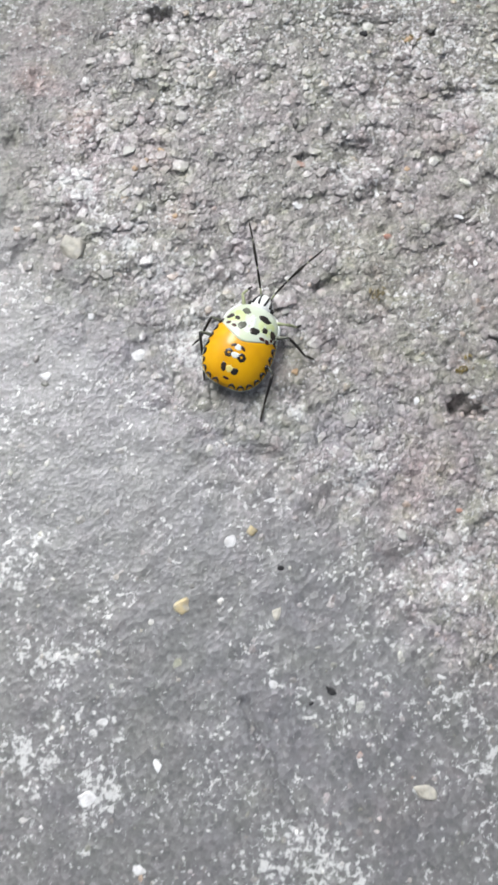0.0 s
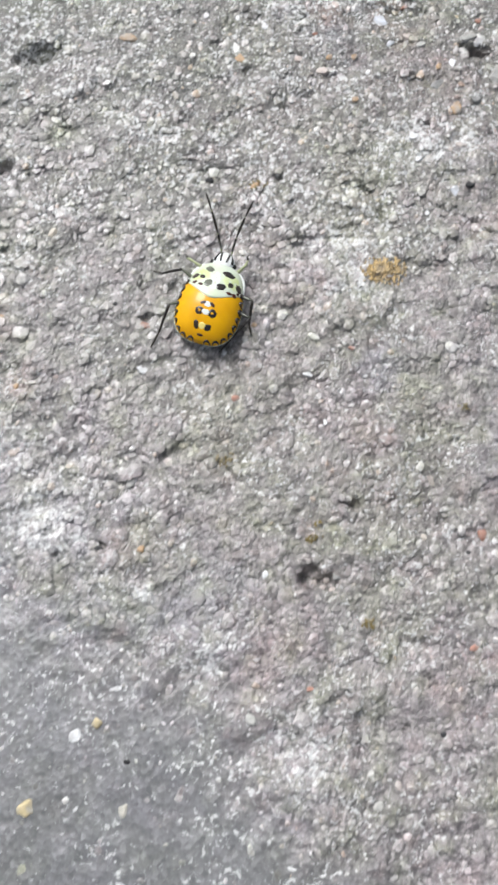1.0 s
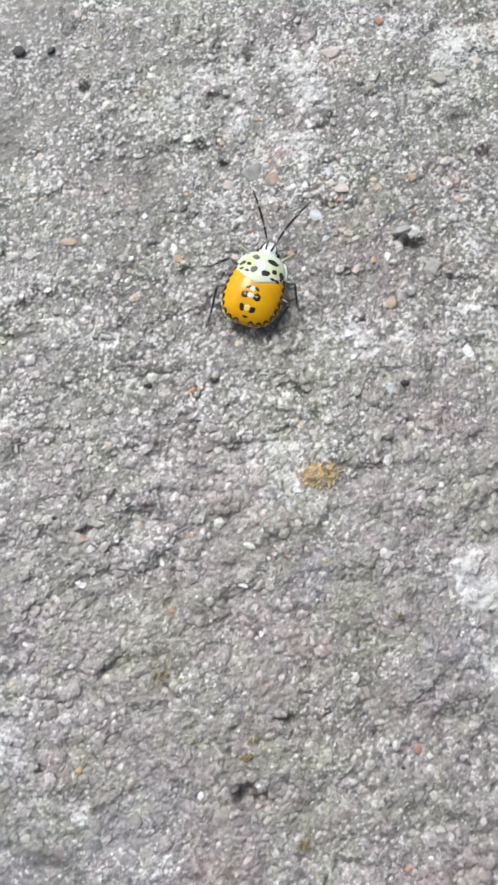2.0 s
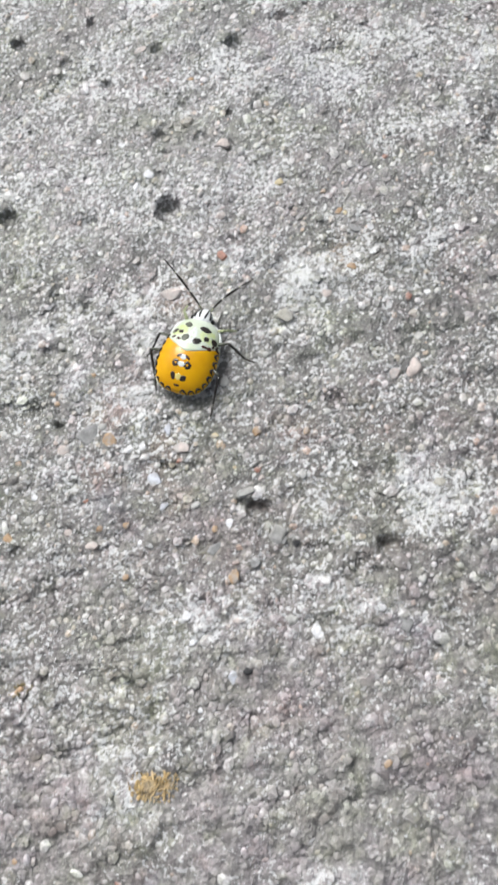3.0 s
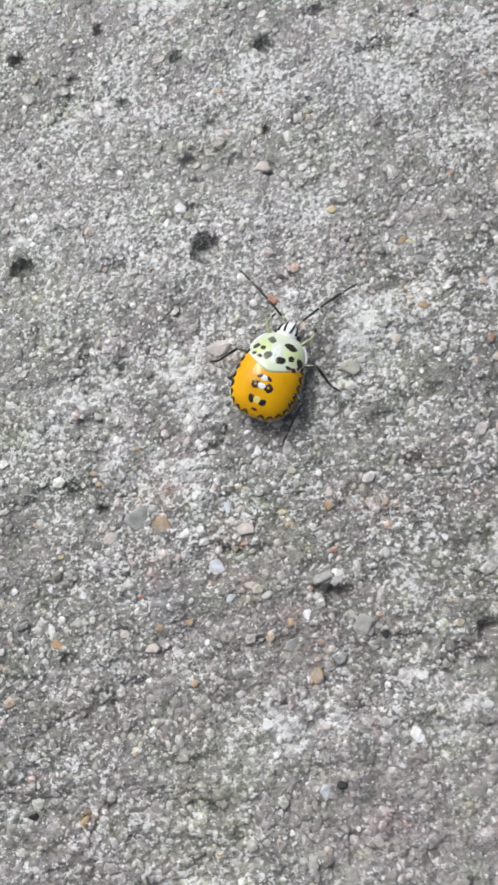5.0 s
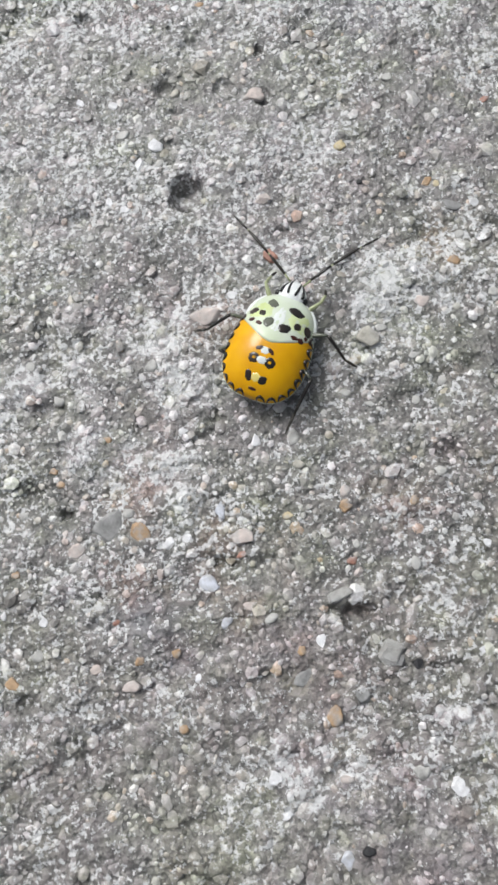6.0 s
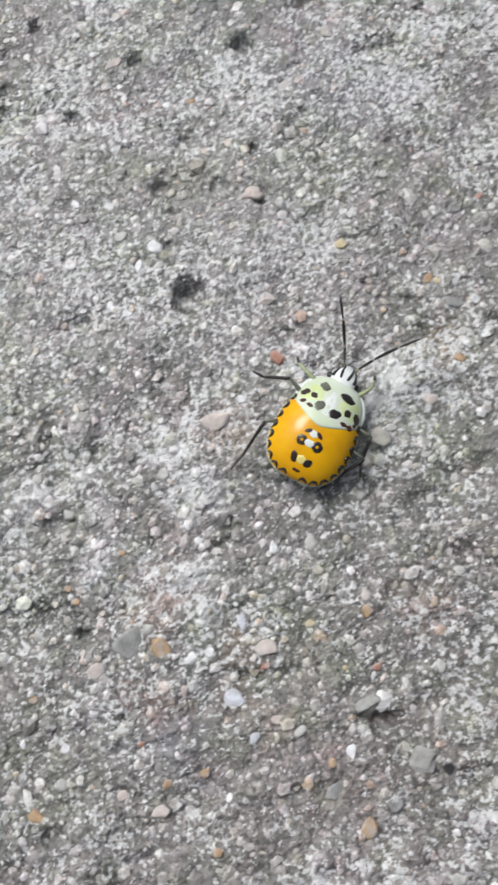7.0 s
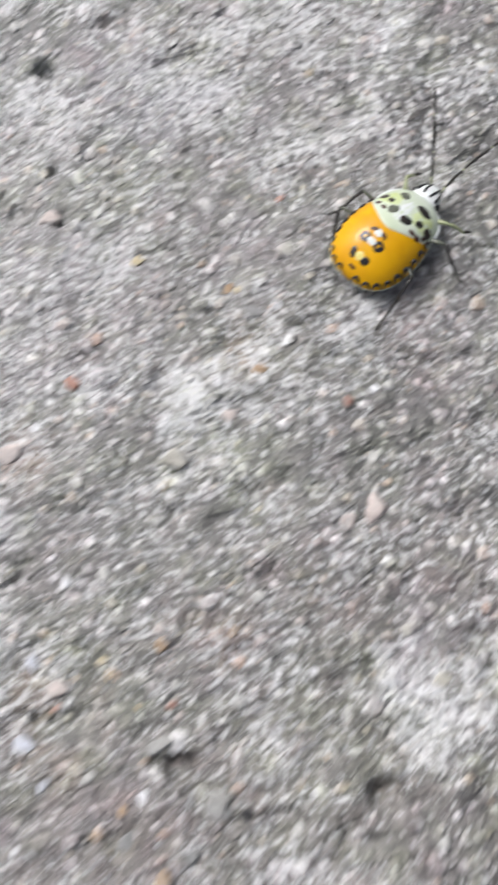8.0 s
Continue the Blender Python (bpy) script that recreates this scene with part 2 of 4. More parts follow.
CONCRETE = concrete()
SAND = grain_stone("fine_sand", (0.0, (0.04, 0.041, 0.036)), (0.3, (0.09, 0.09, 0.08)), (0.6, (0.175, 0.173, 0.158)), (0.8, (0.29, 0.286, 0.27)), (0.9, (0.46, 0.46, 0.45)), (1.0, (0.66, 0.66, 0.655)))
GRAIN = grain_stone("sand_grain", (0.0, (0.10, 0.10, 0.094)), (0.12, (0.165, 0.164, 0.152)), (0.36, (0.26, 0.256, 0.236)), (0.58, (0.36, 0.352, 0.325)), (0.66, (0.41, 0.375, 0.315)),
                    (0.69, (0.40, 0.31, 0.235)), (0.71, (0.43, 0.39, 0.36)), (0.75, (0.44, 0.44, 0.425)), (0.92, (0.51, 0.51, 0.50)), (1.0, (0.64, 0.64, 0.63)))
CRUMB = grain_stone("cement_crumb", (0.0, (0.16, 0.152, 0.143)), (0.5, (0.245, 0.235, 0.225)), (0.85, (0.33, 0.318, 0.305)), (1.0, (0.45, 0.44, 0.43)))
PALE_GREY = stone("pale_grey_stone", (0.44, 0.435, 0.41), dusty=0.45)
PALE, ORANGE_STONE, RED_STONE = stone("pale_quartz", (0.45, 0.43, 0.37), dusty=0.45), stone("ochre_stone", (0.41, 0.28, 0.165)), stone("reddish_stone", (0.36, 0.19, 0.14))
PINK_STONE, GREY_STONE, BLACK_STONE = stone("pinkish_stone", (0.50, 0.435, 0.40)), stone("slate_grey_stone", (0.22, 0.22, 0.215), dusty=0.4), stone("black_grit", (0.02, 0.02, 0.022), dusty=0.08)
WHITE_CHIP, YELLOW_STONE = stone("white_chip", (0.70, 0.70, 0.71), 0.75, dusty=0.5), stone("yellowish_stone", (0.50, 0.42, 0.25))
BLUISH_STONE, LUMP = stone("bluish_white_stone", (0.50, 0.52, 0.57)), stone("grey_lump", (0.33, 0.325, 0.305))
MOSS = stone("mossy_dirt", (0.20, 0.155, 0.055), dusty=0.3)
STRAW = stone("straw_crumbs", (0.52, 0.38, 0.18), 0.4, dusty=0.3)
ORANGE = shell("orange_cuticle", (0.72, 0.38, 0.0), (0.63, 0.305, 0.0), 0.45, coat=0.5, gloss=0.1)
CREAM = shell("pale_cuticle", (0.60, 0.655, 0.55), (0.54, 0.61, 0.44))
GREENISH = shell("yellow_green_cuticle", (0.60, 0.67, 0.40), (0.52, 0.60, 0.27))
WHITE = shell("white_cuticle", (0.73, 0.755, 0.74), (0.66, 0.70, 0.66))
YELLOW = shell("pale_yellow_cuticle", (0.78, 0.68, 0.25), (0.72, 0.58, 0.12))
BLACK = shell("black_cuticle", (0.012, 0.012, 0.012), (0.03, 0.018, 0.012), 0.35)
MAROON = shell("dark_red_cuticle", (0.06, 0.014, 0.008), (0.03, 0.01, 0.008), 0.35)
SMOKE = shell("grey_green_cuticle", (0.07, 0.075, 0.06), (0.13, 0.14, 0.10), 0.4)
LEG = shell("dark_leg_cuticle", (0.015, 0.013, 0.012), (0.045, 0.04, 0.03), 0.4)
LEG_PALE = shell("pale_green_leg_cuticle", (0.42, 0.46, 0.27), (0.30, 0.33, 0.18), 0.4)

# ---- the concrete ground, in millimetres ----
PITS = [(55.5, 141.3, 2.2, 2.4), (27.6, 143.7, 1.8, 1.7), (69.8, 173.4, 1.5, 1.4), (51.0, 197.0, 1.2, 1.2), (32.6, 5.6, 1.7, 1.7),
        (35.2, 4.9, 1.2, 1.4), (3.8, 11.3, 0.8, 1.1), (-2.6, 10.3, 0.7, 0.9), (39.5, 15.4, 0.9, 1.1), (51.9, 12.8, 0.8, 0.8), (31.5, 66.8, 0.8, 0.9), (30.5, 179.8, 1.3, 1.2), (56.0, 174.4, 0.9, 1.0), (35.1, 105.5, 0.7, 0.9), (55.0, 156.0, 1.2, 1.2), (84.0, 80.6, 1.6, 1.3)]
PITS += [(-5.0, 90.0, 1.9, 1.8), (-8.0, 89.0, 1.6, 1.7), (-12.0, 69.8, 1.5, 1.0), (-10.0, 70.5, 1.2, 0.8), (65.0, 88.3, 1.5, 1.3), (67.0, 152.0, 1.1, 0.9), (44.2, 182.4, 0.8, 1.1),
         (50.7, 182.0, 0.7, 1.0), (38.9, 174.1, 0.9, 1.1), (46.4, 168.6, 0.8, 1.0), (67.5, 158.4, 0.8, 1.0), (62.4, 154.5, 1.2, 0.7), (12.0, 121.2, 0.9, 1.0), (27.8, 85.8, 1.0, 0.9), (44.1, -14.9, 0.6, 0.8)]
# shallow grooves: two ends, half width and depth
GROOVES = [((51.2, 97.0), (53.2, 96.4), 0.6, 1.0), ((2.0, -34.5), (8.5, -49.0), 0.8, 0.6), ((5.5, -36.0), (9.5, -47.0), 0.35, 0.4), ((-2.0, 91.0), (-8.5, 88.3), 0.7, 0.9), ((31.5, 6.2), (34.5, 4.6), 0.55, 0.9), ((83.0, 81.2), (85.8, 80.4), 0.6, 1.0),
           ((-14.0, 69.5), (-10.0, 70.5), 0.6, 0.9), ((42.0, 65.5), (46.0, 64.2), 0.5, 0.7), ((37.5, 16.0), (39.5, 15.2), 0.5, 0.7), ((62.5, 89.3), (67.0, 88.6), 0.6, 0.8)]
LIME_STREAK = [(-20, 39, 1.8, 0.9), (-15, 30, 1.5, 0.7), (-5.5, 19.4, 1.3, 0.9), (-2.5, 16, 1.1, 0.9), (0.8, 12.6, 1.2, 0.9),
               (9.5, 4.8, 1.3, 0.9), (12, 1.8, 1.0, 0.9), (14, -0.8, 1.2, 0.9), (-9, 26, 4, 0.5), (-3, 14, 4, 0.45), (4, 5, 5, 0.35),
               (12, -4, 5, 0.3), (-14, -20, 4, 0.25), (2, -38, 5, 0.25)]
LIME = [(-24, -29, 5, 0.8), (-24, -43, 8, 0.9), (-30, -17, 5, 0.7), (12, -52, 7, 0.8), (28, -17, 6, 0.5), (32, -42, 5, 0.6), (38, 54, 6, 0.6),
        (-23, 39, 3, 0.8), (-20, 36, 2.5, 0.7), (18, -23, 6, 0.4), (54, 72, 7, 0.5), (-3, 17, 5, 0.4), (43, 49, 3.5, 0.6), (50, 127, 4, 0.8),
        (77, 122, 5, 0.4), (79, 73, 5, 0.5), (70, 32, 7, 0.95), (73, 26, 5, 0.7)]
# Real lime patches; the first five broad ones also paint in brighter light ahead.
LIME_AND_LIGHT_FAR = [(60, 172, 26, 0.22), (94, 156, 22, 0.22), (62, 148, 22, 0.22), (38, 150, 20, 0.2), (100, 185, 28, 0.2), (44, 194, 6, 0.55), (51, 191.5, 7, 0.7), (60, 189, 7, 0.7), (69, 188, 6, 0.65),
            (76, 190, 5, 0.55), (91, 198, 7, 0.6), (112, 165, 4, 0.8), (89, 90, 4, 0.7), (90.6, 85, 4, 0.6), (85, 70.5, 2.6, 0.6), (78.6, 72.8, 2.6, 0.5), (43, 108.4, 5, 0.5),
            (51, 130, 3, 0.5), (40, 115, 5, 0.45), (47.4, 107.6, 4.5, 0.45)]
LIME_AND_LIGHT_FAR += [(51.4, 119.2, 4, 0.45), (50, 128, 3.5, 0.5), (76, 127, 4, 0.55), (105, 152, 4, 0.6), (31.6, 121, 6, 0.3),
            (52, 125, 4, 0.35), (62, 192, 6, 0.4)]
RUST = [(55, 125, 4, 0.3), (52, 98, 4, 0.3), (43, 107, 4, 0.25), (41, 96, 3, 0.25), (54, 90, 3, 0.2), (72, 100, 3, 0.2), (-12, 44, 3.5, 0.45), (-8, 35, 2.5, 0.45), (-24, 51, 3, 0.4), (-30, 57, 3, 0.45), (33, 50, 4, 0.2), (-9, 35, 3, 0.3), (5, 11, 4, 0.2), (84, 128, 3, 0.3)]
# Brown dirt stains; the first six patches also paint in shade.
BROWN_AND_SHADE = [(30, 92, 13, 0.22), (46, 84, 14, 0.18), (48, 80, 16, 0.34), (30, 75, 14, 0.3), (46, 20, 24, 0.32), (24, 14, 16, 0.28), (78, 80, 24, 0.38), (55, 72, 18, 0.25), (33, 24, 26, 0.22), (44, 60, 20, 0.2), (24, 32, 11, 0.45), (9, 11, 5, 0.5), (22, 23, 4, 0.6), (41, -1, 3, 0.6), (82, 100, 2.6, 0.6), (41, 20, 14, 0.5), (32, 36, 9, 0.4), (24, -45, 4, 0.4), (3, -12, 2, 0.5),
         (62, 85, 16, 0.3), (50, 72, 14, 0.25), (87, 127, 5, 0.35)]
BLUE = [(46, 36, 4, 0.4), (42, 92, 6, 0.35), (82, 166, 8, 0.4), (85, 68, 3.5, 0.4), (69, 174, 6, 0.25), (-16, 4, 24, 0.45), (4, -32, 26, 0.35), (14, 3, 9, 0.4), (66, 24, 9, 0.3)]


def smoothness(x, y):
    """1 where the cement skin is still trowelled smooth, 0 where its sand lies bare."""
    edge = (-0.70 * (x + 3.0) - 0.72 * (y - 5.0)) / 13.0 + 0.5 * lattice(x, y, 14.0, 31)
    return np.clip(0.5 + edge * np.clip(2 - np.hypot(x, y) / 150, 0, 1), 0, 1)


def relief(x, y):
    """Height of the concrete, in millimetres."""
    near = np.clip(1.6 - np.hypot(x - 45, y - 80) / 160, 0, 1)
    rough = 1 - 0.68 * smoothness(x, y)
    h = 0.5 * lattice(x, y, 34, 11) + 0.32 * lattice(x, y, 11, 12) * rough + 0.30 * lattice(x, y, 4.1, 13) * rough
    h = h + 0.22 * lattice(x, y, 1.7, 14) * rough + 0.12 * lattice(x, y, 0.9, 15) * (rough - 0.28)
    cut = np.clip(lattice(x, y, 6.3, 16) * 0.6 + lattice(x, y, 2.3, 17) * 0.7 - 0.52, 0, 1)
    h = h - 1.6 * cut * (1 - 0.9 * smoothness(x, y))
    flaky = (1 - 0.94 * smoothness(x, y)) * np.clip(0.95 - (y - 60) / 110, 0.22, 1)
    h = h + 0.2 * flaky * np.clip(7 * lattice(x + 2 * lattice(x, y, 5, 21), y * 1.7, 7.5, 19), -1, 1)
    h = h + 0.18 * flaky * np.clip(7 * lattice(x, y * 1.6 + lattice(x, y, 3, 22), 3.1, 20), -1, 1)
    for (ax, ay), (bx, by), half, deep in GROOVES:
        k = np.clip(((x - ax) * (bx - ax) + (y - ay) * (by - ay)) / ((bx - ax) ** 2 + (by - ay) ** 2), 0, 1)
        far = np.hypot(x - ax - k * (bx - ax), y - ay - k * (by - ay)) + 0.35 * lattice(x, y, 2.2, 23)
        h = h - 1.1 * deep * np.clip((half - far) * 2.6, 0, 1)
    for px, py, r, deep in PITS:
        far = np.hypot(x - px, y - py) / (r * (1 + 0.12 * lattice(x, y, 1.6, 18)))
        h = h - deep * np.clip((1.15 - far) * 2.3, 0, 1) * (1 - 0.18 * np.clip(lattice(x, y, 0.9, 24), -1, 1))
    return h * near


def axis_steps(low, high, step):
    """Even steps in the near field, then ever longer ones out to the horizon."""
    inner = list(np.arange(low, high + step / 2, step))
    out, gap = [], step
    reach = 0.0
    while reach < 60000:
        gap *= 1.35
        reach += gap
        out.append(reach)
    return np.array([low - r for r in reversed(out)] + inner + [high + r for r in out])


def raw_mesh(name, verts, faces, masks, material, smooth):
    me = bpy.data.meshes.new(name)
    me.vertices.add(len(verts))
    me.vertices.foreach_set("co", (verts * MM).astype(np.float32).ravel())
    side = faces.shape[1]
    me.loops.add(faces.size)
    me.loops.foreach_set("vertex_index", faces.astype(np.int32).ravel())
    me.polygons.add(len(faces))
    me.polygons.foreach_set("loop_start", np.arange(0, faces.size, side, dtype=np.int32))
    me.polygons.foreach_set("use_smooth", np.full(len(faces), smooth))
    for key, values in masks.items():
        me.attributes.new(key, "FLOAT", "POINT").data.foreach_set("value", values.astype(np.float32))
    me.update(calc_edges=True)
    me.validate()
    me.materials.append(material)
    return new(name, me)


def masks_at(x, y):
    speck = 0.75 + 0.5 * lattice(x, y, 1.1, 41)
    return {"lime": np.clip((blob(x, y, LIME, 0.7) + blob(x, y, LIME_STREAK, 0.7) + blob(x, y, LIME_AND_LIGHT_FAR, 0.7)) * speck, 0, 0.9), "rust": blob(x, y, RUST, 0.6, 5),
            "brown": blob(x, y, BROWN_AND_SHADE, 0.6, 7), "smooth": smoothness(x, y),
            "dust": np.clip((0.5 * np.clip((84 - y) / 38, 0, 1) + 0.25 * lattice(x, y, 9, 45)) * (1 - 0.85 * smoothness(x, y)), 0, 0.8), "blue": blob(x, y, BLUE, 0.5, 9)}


def build_ground():
    xs, ys = axis_steps(-46, 134, 0.38), axis_steps(-64, 218, 0.38)
    gx, gy = np.meshgrid(xs, ys)
    x, y = gx.ravel(), gy.ravel()
    verts = np.stack([x, y, relief(x, y)], 1)
    nx, ny = len(xs), len(ys)
    a = (np.arange(ny - 1)[:, None] * nx + np.arange(nx - 1)[None]).ravel()
    faces = np.stack([a, a + 1, a + nx + 1, a + nx], 1)
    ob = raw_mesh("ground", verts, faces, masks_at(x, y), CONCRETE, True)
    return tagged(ob, "weathered grey concrete with bare sand, lime bloom and small pits", "ground", kind="structure")


def scatter(rng, step, pebbles, share, far):
    """Even but irregular places for grains, off the pits and the set stones."""
    gx, gy = np.meshgrid(np.arange(-48, 138, step), np.arange(-64, 222, step))
    x = gx.ravel() + rng.uniform(-0.6, 0.6, gx.size) * step
    y = gy.ravel() + rng.uniform(-0.6, 0.6, gx.size) * step
    middle = np.interp(y, [-60, 0, 60, 120, 220], [3, 10, 38, 65, 78])
    keep = np.abs(x - middle) < 60
    keep &= rng.uniform(0, 1, x.size) < share * (1 - 0.72 * smoothness(x, y)) * (1 + 0.5 * lattice(x, y, 5.0, 51))
    keep &= rng.uniform(0, 1, x.size) < np.clip((far - y) / 30, 0.12, 1)
    if far > 222:
        keep &= rng.uniform(0, 1, x.size) < np.interp(y + 6 * lattice(x, y, 18, 52), [35, 95], [0.5, 1.0])
    for px, py, r, _ in PITS:
        keep &= np.hypot(x - px, y - py) > r * 1.12
    for px, py, long, wide, turned in pebbles:
        keep &= np.hypot(x - px, y - py) > 0.22 * (long + wide)
    return x[keep], y[keep]


def build_grains(name, label, pebbles, seed, step, share, size_mean, size_spread, size_most, detail, material, smooth, far=400.0, thick=0.75):
    """The bare sand of the concrete: grains half sunk in it."""
    rng = np.random.default_rng(seed)
    bm = bmesh.new()
    if detail:
        bmesh.ops.create_icosphere(bm, subdivisions=1, radius=1.0)
    else:
        bmesh.ops.create_cone(bm, segments=4, radius1=1.0, radius2=0.55, depth=1.1, cap_ends=True)
        bmesh.ops.triangulate(bm, faces=bm.faces[:])
    bm.verts.index_update()
    ball = np.array([v.co[:] for v in bm.verts])
    tri = np.array([[v.index for v in f.verts] for f in bm.faces])
    bm.free()
    x, y = scatter(rng, step, pebbles, share, far)
    n = len(x)
    size = np.clip(rng.lognormal(math.log(size_mean), size_spread, n), 0.11, size_most)
    shape = ball[None] * rng.uniform(0.8 if detail else 0.66, 1.08 if detail else 1.12, (n, len(ball), 1)) * rng.uniform(0.7, 1.35, (n, 1, 3)) * [1.1, 1.1, 0.62]
    spin, lean, aside = rng.uniform(0, 2 * math.pi, n), rng.normal(0, 0.22, n), rng.normal(0, 0.22, n)
    cs, sn = np.cos(spin), np.sin(spin)
    turn = np.stack([cs, -sn, lean, sn, cs, aside, -lean * cs - aside * sn, lean * sn - aside * cs, np.ones(n)], 1).reshape(-1, 3, 3)
    shape = np.einsum("nab,nvb->nva", turn, shape) * size[:, None, None]
    shape[:, :, 2] *= thick
    sunk = (rng.uniform(-0.36, 0.02, n) - 0.22 * smoothness(x, y)) * size
    shape += np.stack([x, y, relief(x, y) + sunk], 1)[:, None]
    faces = (tri[None] + (np.arange(n) * len(ball))[:, None, None]).reshape(-1, 3)
    masks = {key: np.repeat(v * rng.uniform(0.3, 1.0, n), len(ball)) for key, v in masks_at(x, y).items()}
    ob = raw_mesh(name, shape.reshape(-1, 3), faces, masks, material, smooth)
    return tagged(ob, label, "sand", kind="stuff")


def height(x, y):
    return float(relief(np.array([x]), np.array([y]))[0])


def build_pebble(name, x, y, long, wide, material, label, seed, turn=0.0, flat=0.55, category="pebble", group=""):
    """A worn, slightly angular stone sunk a third into the concrete."""
    rng = random.Random(seed)
    bm = bmesh.new()
    bmesh.ops.create_icosphere(bm, subdivisions=3 if long > 1.9 and name == "pebble" else 2, radius=0.5)
    shift = Vector((rng.uniform(0, 50), rng.uniform(0, 50), rng.uniform(0, 50)))
    planes = [(Vector((rng.uniform(-1, 1), rng.uniform(-1, 1), rng.uniform(-0.2, 0.5))).normalized(), rng.uniform(0.25, 0.38) if name == "stone_chip" else rng.uniform(0.28, 0.40)) for _ in range(8)]
    planes.append((Vector((rng.uniform(-0.3, 0.3), rng.uniform(-0.3, 0.3), 1)).normalized(), 0.2))
    for v in bm.verts:
        p = v.co.copy()
        for normal, far in planes:
            over = p.dot(normal) - far
            if over > 0:
                p -= normal * over * 0.93
        p *= 1 + 0.24 * noise.noise(p * 3.2 + shift) + 0.12 * noise.noise(p * 8 + shift)
        v.co = (p.x * long, p.y * wide, p.z * min(long, wide) * flat)
    ob = part(name, bm, material, smooth=name == "pebble")
    turns = np.arange(12) * math.pi / 6
    around = relief(np.append(x + 0.3 * long * np.cos(turns), x), np.append(y + 0.3 * wide * np.sin(turns), y))
    bed = float(np.percentile(around, 70))
    rest = 0.14 if name == "grit" else -0.03
    ob.matrix_basis = pose(x * MM, y * MM, (bed + rest * min(long, wide)) * MM, 0, 0, turn)
    return tagged(ob, label, category, group)


# ---- pebbles set in the concrete: x, y, length, width, turn ----
STONES = []


def lay(name, material, label, group, flat, rows):
    """Sets a sort of stones into the concrete, each with its own shape."""
    for x, y, long, wide, turn in rows:
        STONES.append((x, y, long, wide, turn))
        build_pebble(name, x, y, long, wide, material, label, 100 + len(STONES), turn, flat, name.replace("_", " "), group)


lay("pebble", PALE, "smooth pale tan pebble set in grey concrete", "pale pebbles in the concrete", 0.95,
    [(-22.8, 29.3, 4.2, 4.9, 10), (56.4, 155, 1.8, 1.4, 40), (73.2, 118.9, 3.2, 2.7, 20)])
lay("pebble", PINK_STONE, "pinkish grey pebble set in grey concrete", "pinkish pebbles in the concrete", 0.6,
    [(92, 107.3, 3.4, 2.9, 70), (88.8, 107, 2.3, 1.9, 0), (55, 125.4, 4.4, 2.8, 10), (54.5, 99.1, 3.7, 2.4, 10), (65.9, 152.4, 3.2, 2.6, 15), (66.7, 102.0, 1.8, 1.5, 80), (80, 122, 2.2, 1.5, 20),
      (60.5, 72, 1.8, 1.3, 0), (36, 88, 2.0, 1.4, 0)])
lay("pebble", ORANGE_STONE, "ochre orange pebble set in grey concrete", "ochre pebbles in the concrete", 0.6,
    [(66.5, 100.3, 2.0, 1.6, 0), (43.0, 101.8, 3.2, 2.6, 100), (60.6, 78.5, 2.4, 2.1, 90), (44.5, 80.1, 1.6, 1.3, 0), (74, 99.5, 1.7, 1.4, 60), (84, 136.7, 2.0, 1.2, 30),
      (45, 88, 1.5, 1.3, 0), (41, 88, 1.6, 1.3, 50), (26.5, 88, 2.0, 1.7, 0), (8.9, 92.3, 3.3, 2.1, 0), (27.8, 65.4, 1.8, 1.2, 20), (9.2, 10.6, 1.5, 1.3, 0), (79.4, 50.6, 1.7, 1.4, 20), (61, 98.6, 1.3, 1.1, 0), (35, 109, 1.4, 1.1, 0)])
lay("pebble", RED_STONE, "small brick-red pebble set in grey concrete", "red pebbles in the concrete", 0.7,
    [(63.8, 131.3, 2.0, 2.2, 0), (54.0, 97.2, 1.6, 0.9, 20), (23.4, 31.8, 1.5, 1.3, 0), (40.9, 38.8, 1.2, 1.0, 0), (57.3, 10.5, 1.5, 2.2, 10), (54.5, -5, 1.5, 1.2, 0), (16.8, -40.7, 1.3, 1.0, 0),
      (93, 145.2, 1.7, 1.0, 20), (39, 92.5, 1.1, 0.9, 0)])
lay("pebble", GREY_STONE, "slate grey stone flush in the concrete", "grey stones in the concrete", 0.3,
    [(39.6, 103.2, 5.2, 3.4, 30), (64, 80, 2.4, 1.9, 60), (68.5, 83, 2.0, 1.6, 0), (86, 133, 3.0, 1.6, 150), (85, 69, 2.2, 3.0, 0)])
lay("grit", BLACK_STONE, "tiny black crumb of grit lying on concrete", "black grit on the concrete", 0.7,
    [(6.9, -17.1, 1.1, 0.9, 20), (13.3, -32.9, 1.6, 1.1, 150), (10.7, -34.4, 0.8, 0.6, 0), (61.3, 64.7, 1.5, 1.3, 0), (49, -16, 1.0, 0.8, 40), (55, 8, 0.8, 0.6, 0), (76, 138, 0.9, 0.7, 0), (32.1, 160.4, 1.0, 0.8, 0), (0.7, 129.1, 3.1, 2.0, 10), (6.3, 129.0, 1.9, 1.6, 40), (70.5, 82.2, 1.6, 1.2, 20)])
